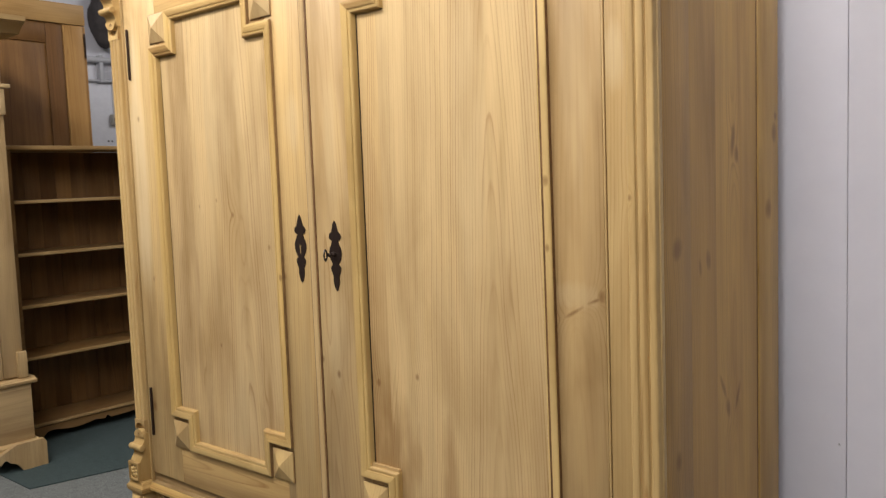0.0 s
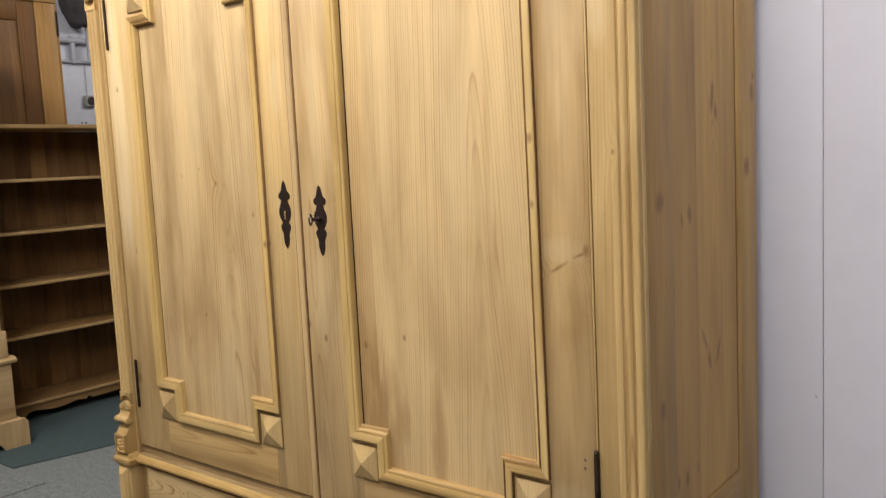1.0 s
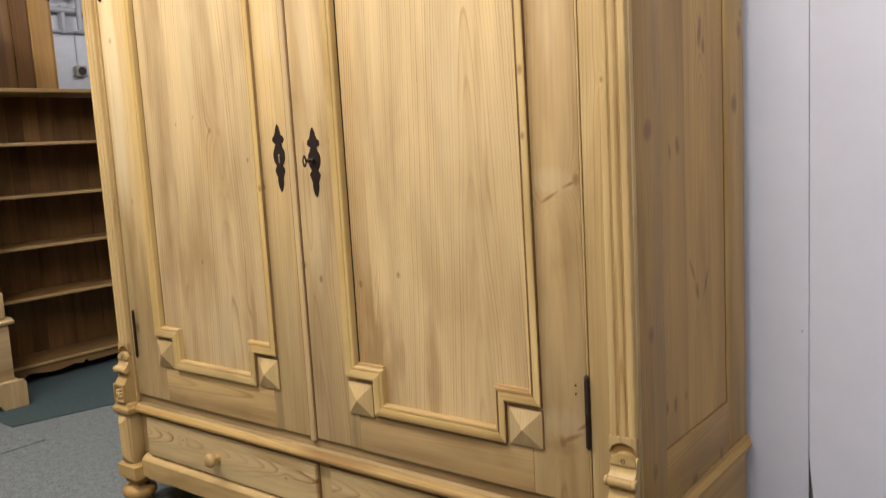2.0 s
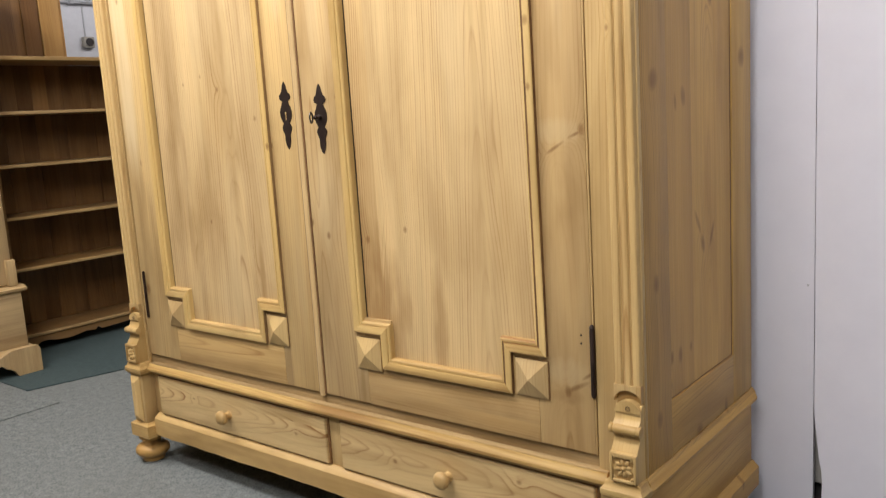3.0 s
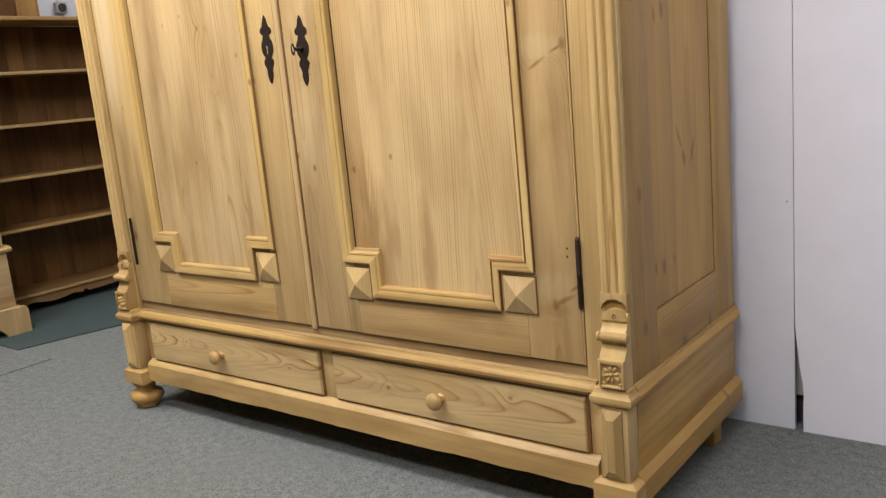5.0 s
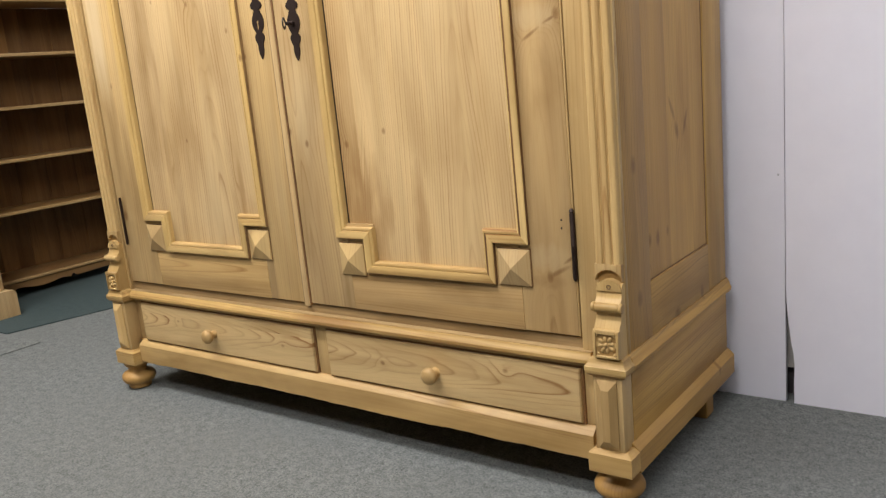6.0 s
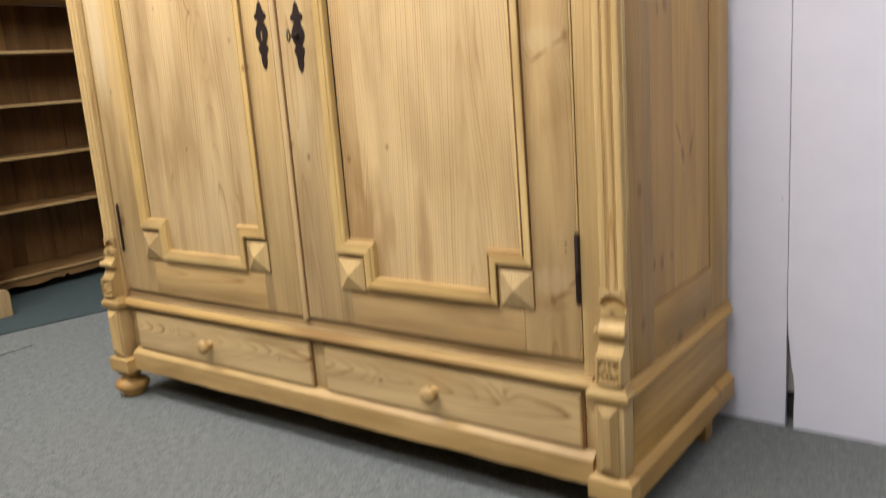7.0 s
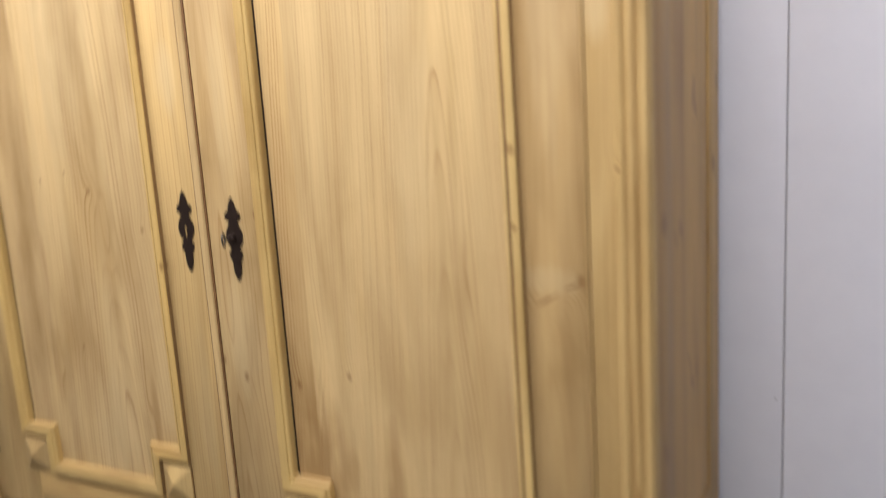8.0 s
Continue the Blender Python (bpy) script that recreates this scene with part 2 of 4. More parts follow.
M_PANEL_R = pine("pine_panel_right", light=(0.53, 0.368, 0.172), dark=(0.28, 0.138, 0.043), dirt=0.35, contrast=0.92, heart=1.315, spacing=0.0062, reach=0.15, core=0.028, sway=0.7, wander=0.8, streaks=0.4, even=0.4,
                 knots=((1.110, 0.803, 0.006), (0.998, 0.777, 0.007)), eyes=((1.055, 0.84, 0.020, 0.13, 3.2), (1.345, 0.98, 0.012, 0.12, 2.0)),
                 pale=((1.26, 1.30, 0.05, 0.30, 0.2),), stains=((1.02, 0.60, 0.085, 0.20, 0.62), (1.19, 0.60, 0.022, 0.14, 0.5), (1.00, 1.00, 0.045, 0.45, 0.22)))
M_MOULD = pine("pine_moulding", light=(0.535, 0.368, 0.145), contrast=0.45, dirt=0.6, knots=((1.443, 1.199, 0.008), (1.444, 1.081, 0.006), (0.703, 0.992, 0.007)))
M_BOSS = pine("pine_boss", light=(0.495, 0.352, 0.170), contrast=0.5, dirt=0.8)
M_MOULD_X = pine("pine_moulding_lying", "x", "z", light=(0.500, 0.345, 0.140), contrast=1.15, dirt=0.9, streaks=1.3)
M_PILASTER = pine("pine_pilaster", light=(0.50, 0.345, 0.152), contrast=0.72, few_knots=0.05, knots=((1.606, 1.167, 0.005),), tone=0.5,
                  pale=((1.578, 1.40, 0.022, 0.060, 0.35),), stains=((1.630, 1.05, 0.003, 0.30, 0.5), (1.622, 0.70, 0.003, 0.22, 0.5)))
M_STILE_R = pine("pine_hinge_stile", dirt=0.55, contrast=0.75, heart=1.50, streaks=0.7, knots=((1.535, 0.992, 0.0036, 6.0, 68.0), (1.490, 0.968, 0.004, 6.0, 60.0), (1.545, 0.999, 0.009),
                                                                     (1.520, 0.520, 0.006, 5.0, 62.0), (1.498, 0.508, 0.009), (1.543, 0.545, 0.004, 5.0, 55.0)),
                 pale=((1.495, 0.998, 0.050, 0.026, 0.28), (1.50, 1.40, 0.030, 0.24, 0.22), (1.50, 0.545, 0.045, 0.030, 0.30)), stains=((1.52, 0.80, 0.014, 0.16, 0.25), (1.50, 0.498, 0.035, 0.016, 0.35)))
M_DRAWER = pine("pine_drawer", "x", "z", light=(0.57, 0.405, 0.19), tone=0.2, contrast=1.6, band=0.027, heart=0.285, spacing=0.010, reach=0.085, core=0.020, sway=1.7, dirt=0.3, even=0.5,
                knots=((0.271, 1.044, 0.006, 1.3, 0.0), (0.300, 1.381, 0.006, 1.4, 0.0), (0.270, 0.709, 0.005, 1.5, 0.0), (0.29, 0.28, 0.004, 1.5, 0.0)))
M_BASE = pine("pine_base", "x", "z", light=(0.475, 0.318, 0.130), contrast=0.60, dirt=0.75, few_knots=0.12)
M_SIDE = pine("pine_side", "z", "y", light=(0.490, 0.300, 0.090), dark=(0.210, 0.112, 0.034), contrast=0.62, boards=0.13, streaks=0.7,
              knots=((0.196, 1.047, 0.0117, 1.8, -10.0), (0.160, 1.036, 0.0078, 2.6, -8.0), (0.317, 1.262, 0.0117, 3.0, 14.0), (0.335, 1.235, 0.0130), (0.262, 0.800, 0.0078, 4.5, -32.0),
                     (0.285, 0.755, 0.0117, 2.0, -20.0), (0.335, 0.768, 0.0078, 4.5, 28.0), (0.126, 0.560, 0.0091, 1.8, 0.0), (0.166, 0.556, 0.0104, 1.8, 0.0), (0.218, 0.560, 0.0078, 1.8, 0.0)))
M_SIDE_EDGE = pine("pine_side_stile", "z", "y", light=(0.490, 0.300, 0.090), dark=(0.210, 0.112, 0.034), contrast=0.65, streaks=0.7,
                   knots=((0.502, 1.122, 0.0220, 1.1, 0.0), (0.538, 1.279, 0.0169), (0.546, 1.314, 0.0101, 1.0, 0.0), (0.06, 1.078, 0.0203, 1.2, 60.0), (0.055, 0.716, 0.0135), (0.060, 0.46, 0.0135)))
M_SIDE_LYING = pine("pine_side_rail", "y", "z", light=(0.490, 0.300, 0.090), dark=(0.210, 0.112, 0.034), contrast=0.78, knots=((0.382, 0.400, 0.0117, 1.8, 90.0), (0.378, 0.250, 0.0117, 1.6, 0.0), (0.18, 0.467, 0.0091, 2.5, 90.0)))
M_LEDGE = pine("pine_worn_ledge", "x", "z", light=(0.500, 0.345, 0.140), contrast=1.2, dirt=1.0, streaks=1.5, stains=((0.35, 0.90, 0.05, 0.13, 0.7), (0.35, 1.20, 0.004, 0.30, 0.5)))
M_LEDGE_TOP = pine("pine_dirty_ledge_top", "x", "y", light=(0.38, 0.265, 0.128), dark=(0.18, 0.110, 0.046), contrast=0.8, dirt=0.9, streaks=1.2)
# waist rail: dirt and the shade below the doors, both in the colour
M_WAIST = pine("pine_dirty_shaded_waist_rail", "x", "z", light=(0.33, 0.225, 0.105), dark=(0.15, 0.088, 0.036), contrast=0.9, dirt=0.9, streaks=1.2)
M_CARVED = pine("pine_carving", light=(0.496, 0.337, 0.136), contrast=0.36, dirt=0.6, tone=0.4)
M_CARVED_GROUND = pine("pine_carving_ground", light=(0.336, 0.207, 0.073), contrast=0.36, dirt=0.6, tone=0.4)
M_TURNED = pine("pine_turning", light=(0.40, 0.228, 0.068), contrast=0.60, dirt=0.5, rough=0.46, tone=0.4)
M_KNOB = pine("pine_knob", light=(0.49, 0.325, 0.135), contrast=0.5, dirt=0.4, rough=0.44, tone=0.3)
M_DARKWOOD = plain("stained_groove_wood", (0.10, 0.055, 0.022), (0.16, 0.09, 0.04), 0.7)
M_GAP = plain("dark_gap_shade", (0.020, 0.010, 0.005), (0.045, 0.024, 0.010), 0.8)
# old wax, and the dark used for painted shadow lines along edges
M_WAX_SHADE = plain("old_wax_and_shade", (0.085, 0.038, 0.012), (0.25, 0.120, 0.038), 0.6, 60.0)
M_WAX_SHADE_FAINT = plain("faint_wax_and_shade", (0.17, 0.092, 0.036), (0.38, 0.235, 0.095), 0.6, 45.0)
M_IRON = plain("blackened_iron", (0.024, 0.014, 0.011), (0.055, 0.034, 0.025), 0.5, 90.0, 0.6, 0.3)
M_IRON_WORN = plain("worn_iron", (0.06, 0.052, 0.046), (0.16, 0.145, 0.13), 0.34, 120.0, 0.9)
M_STEEL = plain("worn_key_steel", (0.20, 0.19, 0.18), (0.34, 0.33, 0.31), 0.32, 120.0, 1.0)
# bookcase pine: stain, plus inner shade and bright front edges put into the colours
M_SHELF = pine("aged_pine_shelf_shaded", "y", "z", light=(0.25, 0.145, 0.058), dark=(0.20, 0.10, 0.035), few_knots=0.2)
M_LIP = pine("lit_shelf_edge", "y", "z", light=(0.50, 0.345, 0.165), dark=(0.28, 0.15, 0.055), few_knots=0.1)
M_BACKBOARD = pine("aged_pine_backboard_shaded", "z", "y", contrast=1.0, light=(0.185, 0.098, 0.037), dark=(0.095, 0.045, 0.015), boards=0.17, few_knots=0.35, dirt=0.6)
M_BROWN = pine("brown_waxed_pine", "z", "y", contrast=1.0, light=(0.20, 0.102, 0.034), dark=(0.10, 0.045, 0.014), few_knots=0.6)
M_BROWN_DEEP = pine("deep_brown_waxed_pine", "z", "y", contrast=1.0, light=(0.165, 0.083, 0.031), dark=(0.09, 0.042, 0.014), few_knots=0.25)
M_HONEY = pine("honey_pine", "z", "y", contrast=1.0, light=(0.37, 0.215, 0.078), dark=(0.21, 0.10, 0.03), few_knots=0.6)
M_HONEY_LYING = pine("honey_pine_lying", "y", "z", contrast=1.0, light=(0.42, 0.26, 0.10), dark=(0.24, 0.115, 0.035), few_knots=0.35)
M_PALE = pine("pale_stripped_pine", "z", "y", light=(0.53, 0.385, 0.21), dark=(0.34, 0.22, 0.10), few_knots=0.15)
M_PALE_LYING = pine("pale_stripped_pine_lying", "y", "z", light=(0.53, 0.38, 0.20), dark=(0.34, 0.21, 0.09), few_knots=0.1)
M_WALL = plain("white_board", (0.83, 0.82, 0.895), (0.89, 0.88, 0.95), 0.45, 14.0, 0, 0.05, 0.001, 1.4)
M_PLASTER = plain("white_plaster", (0.62, 0.62, 0.66), (0.74, 0.74, 0.78), 0.8, 25.0, 0, 0.3, 0.002)
M_SHOP_WALL = plain("bounce_cutting_beige", (0.34, 0.30, 0.25), (0.42, 0.38, 0.32), 0.85, 20.0)
M_CEILING = plain("ceiling_paint", (0.52, 0.51, 0.50), (0.60, 0.59, 0.58), 0.9, 20.0)
M_GREY_WALL = plain("bare_wall", (0.36, 0.34, 0.31), (0.46, 0.44, 0.40), 0.9, 30.0)
M_DARK = plain("dark_cloth", (0.035, 0.03, 0.03), (0.07, 0.06, 0.058), 0.9, 40.0)
M_PIPE = plain("grey_pipe_paint", (0.40, 0.40, 0.42), (0.5, 0.5, 0.52), 0.5, 40.0)
M_SOCKET = plain("aged_socket_plastic", (0.30, 0.28, 0.24), (0.40, 0.37, 0.32), 0.5, 60.0)
M_CARPET = carpet("grey_felt_carpet", (0.060, 0.066, 0.062), (0.260, 0.276, 0.258), (0.155, 0.164, 0.153))
M_TEAL = carpet("teal_felt_carpet", (0.026, 0.043, 0.043), (0.060, 0.088, 0.085), (0.047, 0.070, 0.069))


# ---------------------------------------------------------------- mesh helpers
def add_box(bm, x0, x1, y0, y1, z0, z1, bevel=0.0, segments=2):
    vs = [bm.verts.new(p) for p in ((x0, y0, z0), (x1, y0, z0), (x1, y1, z0), (x0, y1, z0), (x0, y0, z1), (x1, y0, z1), (x1, y1, z1), (x0, y1, z1))]
    fs = [bm.faces.new([vs[i] for i in q]) for q in ((3, 2, 1, 0), (4, 5, 6, 7), (0, 1, 5, 4), (1, 2, 6, 5), (2, 3, 7, 6), (3, 0, 4, 7))]
    if bevel:
        edges = list({e for f in fs for e in f.edges})
        bmesh.ops.bevel(bm, geom=edges, offset=bevel, segments=segments, profile=0.5, affect="EDGES")
    return bm


def add_extrusion(bm, outline, axis, a, b):
    """An outline of (p, q) drawn out along an axis from a to b: x takes (y, z), y takes (x, z), z takes (x, y)."""
    def at(p, q, s):
        return {"x": (s, p, q), "y": (p, s, q), "z": (p, q, s)}[axis]
    one = [bm.verts.new(at(p, q, a)) for p, q in outline]
    two = [bm.verts.new(at(p, q, b)) for p, q in outline]
    bm.faces.new(one)
    bm.faces.new(two[::-1])
    n = len(outline)
    for i in range(n):
        bm.faces.new((one[i], two[i], two[(i + 1) % n], one[(i + 1) % n]))
    return bm


def add_turned(bm, cx, cy, cz, profile, axis="z", n=28):
    """A turned piece: rows of (radius, height) round an axis."""
    rings = []
    for r, h in profile:
        ring = []
        for i in range(n):
            a = 2 * math.pi * i / n
            c, s = r * math.cos(a), r * math.sin(a)
            p = {"z": (cx + c, cy + s, cz + h), "y": (cx + c, cy + h, cz + s), "x": (cx + h, cy + c, cz + s)}[axis]
            ring.append(bm.verts.new(p))
        rings.append(ring)
    for one, two in zip(rings, rings[1:]):
        for i in range(n):
            bm.faces.new((one[i], one[(i + 1) % n], two[(i + 1) % n], two[i]))
    bm.faces.new(rings[0][::-1])
    bm.faces.new(rings[-1])
    return bm


def moulding_pieces(outer, profile, dark_rows):
    """A moulding of mitred pieces round an outer line (x, z), counter-clockwise seen from the front, with a profile of (inset, height towards the front).
    Gives a bmesh for each piece and whether it lies."""
    n = len(outer)
    rows = []
    for u, h in profile:
        row = []
        for i in range(n):
            (px, pz), (cx, cz), (nx, nz) = outer[i - 1], outer[i], outer[(i + 1) % n]
            a = Vector((cx - px, cz - pz)).normalized()
            b = Vector((nx - cx, nz - cz)).normalized()
            na, nb = Vector((-a.y, a.x)), Vector((-b.y, b.x))
            m = (na + nb) / (1 + na.dot(nb))
            row.append((cx + m.x * u, -h, cz + m.y * u))
        rows.append(row)
    made = []
    for i in range(n):
        j = (i + 1) % n
        bm = bmesh.new()
        ends = [(bm.verts.new(row[i]), bm.verts.new(row[j])) for row in rows]
        for k, (one, two) in enumerate(zip(ends, ends[1:])):
            bm.faces.new((one[0], one[1], two[1], two[0])).material_index = 1 if k in dark_rows else 0
        made.append((bm, abs(outer[j][0] - outer[i][0]) > abs(outer[j][1] - outer[i][1])))
    return made


def link(name, bm, mat, smooth=0.0):
    bmesh.ops.recalc_face_normals(bm, faces=bm.faces[:])
    mesh = bpy.data.meshes.new(name)
    bm.to_mesh(mesh)
    bm.free()
    mesh.materials.append(mat)
    if smooth:
        mesh.shade_smooth()
        mesh.set_sharp_from_angle(angle=radians(smooth))
    return new(name, mesh)


def part(name, bm, mat, parent, label="", smooth=35.0):
    ob = link(name, bm, mat, smooth)
    ob.parent = parent
    if label:
        ob["label"] = label
    return ob


def board(name, dims, mat, parent, bevel=0.002, label=""):
    return part(name, add_box(bmesh.new(), *dims, bevel), mat, parent, label)


def thing(name, label, category, group=""):
    return tagged(new(name), label, category, group)


def structure(name, bm, mat, label):
    return tagged(link(name, bm, mat, 0), label, "", "", "structure")


# ---------------------------------------------------------------- the room
structure("floor", add_box(bmesh.new(), -5.0, 7.5, -5.5, 4.0, -0.12, 0.0), M_CARPET, "worn grey needle-felt carpet with dark flecks")
bm = bmesh.new()
add_extrusion(bm, [(-3.74, 0.120), (-1.073, 0.120), (-0.963, 0.544), (-0.72, 1.5), (-0.5, 3.78), (-3.74, 3.78)], "z", 0.0, 0.005)
structure("carpet_strip", bm, M_TEAL, "teal felt carpet strip along the row of furniture")
bm = add_box(bmesh.new(), -3.74, -0.80, -3.6, 0.115, 0.0, 0.004)
structure("carpet_tile", bm, M_CARPET, "grey felt carpet laid edge to edge with the next")
structure("wall_west", add_box(bmesh.new(), -5.0, -3.744, -5.5, 4.0, 0.0, 3.0), M_PLASTER, "white painted plaster wall with pipes")
# south and east walls are unseen; their darker beige keeps bounced fill low
structure("wall_south", add_box(bmesh.new(), -4.0, 7.5, -5.5, -5.3, 0.0, 3.0), M_SHOP_WALL, "unseen closing wall, beige to cut bounced light")
structure("wall_east", add_box(bmesh.new(), 7.3, 7.5, -5.3, 3.8, 0.0, 3.0), M_SHOP_WALL, "unseen closing wall, beige to cut bounced light")
structure("wall_north", add_box(bmesh.new(), -4.0, 7.5, 3.8, 4.0, 0.0, 3.0), M_GREY_WALL, "bare wall behind the partition")
structure("ceiling", add_box(bmesh.new(), -5.0, 7.5, -5.5, 4.0, 3.0, 3.15), M_CEILING, "plain pale ceiling")

# partition of white boards behind the wardrobe, one with a broken corner
WALL_Y = 0.624
partition = tagged(new("partition"), "white board partition with a broken corner at the floor", "", "", "structure")
part("panel", add_box(bmesh.new(), 0.35, 1.776, WALL_Y, WALL_Y + 0.016, 0.0, 2.7, 0.0015), M_WALL, partition)
bm = add_extrusion(bmesh.new(), [(1.7785, 2.7), (1.7785, 0.270), (1.7815, 0.23), (1.7895, 0.155), (1.795, 0.125), (1.797, 0.095), (1.7957, 0.05), (1.7963, 0.0), (3.0, 0.0), (3.0, 2.7)],
                   "y", WALL_Y - 0.004, WALL_Y + 0.012)
part("panel", bm, M_WALL, partition, "white board with a broken lower corner", 0)
part("panel", add_box(bmesh.new(), 3.003, 4.25, WALL_Y, WALL_Y + 0.016, 0.0, 2.7, 0.0015), M_WALL, partition)
board("stud", (1.74, 1.84, WALL_Y + 0.03, WALL_Y + 0.10, 0.078, 2.7), M_GREY_WALL, partition)
# dark block added to stand for the black shade low in the gap
board("gap_shade_block", (1.70, 1.90, WALL_Y + 0.055, WALL_Y + 0.12, 0.0, 0.0775), M_DARK, partition)
board("stud", (0.40, 0.48, WALL_Y + 0.017, WALL_Y + 0.09, 0.0, 2.7), M_GREY_WALL, partition)
for nx, nz in ((1.762, 0.56), (2.02, 0.16)):
    part("nail_head", add_turned(bmesh.new(), nx, WALL_Y - 0.0035 if nx > 1.786 else WALL_Y + 0.0005, nz, [(0.0024, 0.0), (0.002, -0.0012)], "y", 10), M_PIPE, partition)


# ---------------------------------------------------------------- the wardrobe
W, D = 1.655, 0.566          # width and depth of the body
Z_LEDGE, Z_DOOR, Z_TOP = 0.366, 0.392, 1.768
wardrobe = thing("wardrobe", "stripped pine wardrobe, two panelled doors, two drawers, bun feet", "wardrobe")
wardrobe.location.z = -0.05   # heights below are counted from 5 cm under the carpet

MOULD = [(0.0, -0.001), (0.0, 0.0080), (0.0015, 0.0098), (0.0045, 0.0102), (0.0150, 0.0080), (0.0172, 0.0072), (0.0178, 0.0054), (0.0195, 0.0054), (0.0202, 0.0064), (0.0245, 0.0056), (0.0265, 0.0030), (0.0285, -0.008)]


def pyramid(x0, x1, z0, z1, h=0.018):
    """A low four-sided boss on a thin square plate."""
    bm = bmesh.new()
    lip = 0.004
    base = [bm.verts.new(p) for p in ((x0, 0.0, z0), (x1, 0.0, z0), (x1, 0.0, z1), (x0, 0.0, z1))]
    edge = [bm.verts.new((v.co.x, -lip, v.co.z)) for v in base]
    cx, cz, t = (x0 + x1) / 2, (z0 + z1) / 2, 0.0012
    tip = [bm.verts.new(p) for p in ((cx - t, -h, cz - t), (cx + t, -h, cz - t), (cx + t, -h, cz + t), (cx - t, -h, cz + t))]
    bm.faces.new(base[::-1])
    bm.faces.new(tip)
    for lo, hi in ((base, edge), (edge, tip)):
        for i in range(4):
            j = (i + 1) % 4
            bm.faces.new((lo[i], lo[j], hi[j], hi[i]))
    return bm


def escutcheon(parent, cx, cz, mirrored, keyed):
    """A pierced wrought-iron key plate, leaf above and below an oval."""
    half = [(0.0, 0.078), (0.0035, 0.071), (0.0058, 0.060), (0.0075, 0.0535), (0.0125, 0.0485), (0.0140, 0.0425), (0.0120, 0.0365), (0.0075, 0.0345),
            (0.0062, 0.0315), (0.0085, 0.0290), (0.0085, 0.0255), (0.0120, 0.0190), (0.0142, 0.0105), (0.0142, 0.0010), (0.0120, -0.0080), (0.0080, -0.0155),
            (0.0066, -0.0185), (0.0090, -0.0215), (0.0115, -0.0260), (0.0112, -0.0320), (0.0085, -0.0390), (0.0066, -0.0445), (0.0062, -0.0500), (0.0070, -0.0530), (0.0056, -0.0640), (0.0030, -0.0730), (0.0, -0.0780)]
    outline = [(cx + 1.35 * x, cz + z) for x, z in half] + [(cx - 1.35 * x, cz + z) for x, z in half[-2:0:-1]]
    bm = add_extrusion(bmesh.new(), outline[::-1], "y", -0.0022, 0.0002)
    ob = part("escutcheon", bm, M_IRON, parent, "blackened wrought-iron key plate", 30)
    if keyed:
        bm = bmesh.new()
        add_turned(bm, cx - 0.001, 0, cz + 0.004, [(0.0055, 0.0), (0.0055, -0.010), (0.0038, -0.012), (0.0038, -0.016), (0.0048, -0.017), (0.0048, -0.020), (0.0030, -0.022)], "y", 14)
        part("key", bm, M_IRON, parent, "old iron key in its lock")
        bm = bmesh.new()
        for i in range(20):
            a0, a1 = 2 * math.pi * i / 20, 2 * math.pi * (i + 1) / 20
            quad = []
            for a in (a0, a1):
                ring = []
                for j in range(8):
                    b = 2 * math.pi * j / 8
                    r = 0.0090 + 0.0030 * math.cos(b)
                    ring.append((cx - 0.001 + 0.30 * r * math.cos(a) + 0.0022 * math.sin(b), -0.030 - 0.75 * r * math.cos(a), cz + 0.004 + 1.15 * r * math.sin(a)))
                quad.append(ring)
            for j in range(8):
                bm.faces.new([bm.verts.new(p) for p in (quad[0][j], quad[1][j], quad[1][(j + 1) % 8], quad[0][(j + 1) % 8])])
        bmesh.ops.remove_doubles(bm, verts=bm.verts[:], dist=0.0002)
        part("key_bow", bm, M_IRON_WORN, parent, "worn dark bow of the key", 60)
    else:
        bm = add_turned(bmesh.new(), cx, -0.0024, cz + 0.006, [(0.0028, 0.0), (0.0028, 0.0012)], "y", 12)
        add_box(bm, cx - 0.0014, cx + 0.0014, -0.0024, -0.0012, cz - 0.010, cz + 0.006)
        part("keyhole", bm, M_CARVED, parent, "pale keyhole slot", 0)


def hinge(parent, x, z0, z1, f=1.0):
    bm = add_turned(bmesh.new(), x, -0.004, z0, [(0.0022, -0.003), (0.0042, 0.0), (0.0047, 0.004), (0.0047, 0.5 * (z1 - z0) - 0.0006), (0.0050, 0.5 * (z1 - z0)),
                                                (0.0047, 0.5 * (z1 - z0) + 0.0006), (0.0047, z1 - z0 - 0.006), (0.0036, z1 - z0 - 0.003), (0.0052, z1 - z0), (0.0025, z1 - z0 + 0.005)], "z", 14)
    for v in bm.verts:
        v.co.x = x + (v.co.x - x) * f
    part("hinge", bm, M_IRON, parent, "black iron pin hinge")


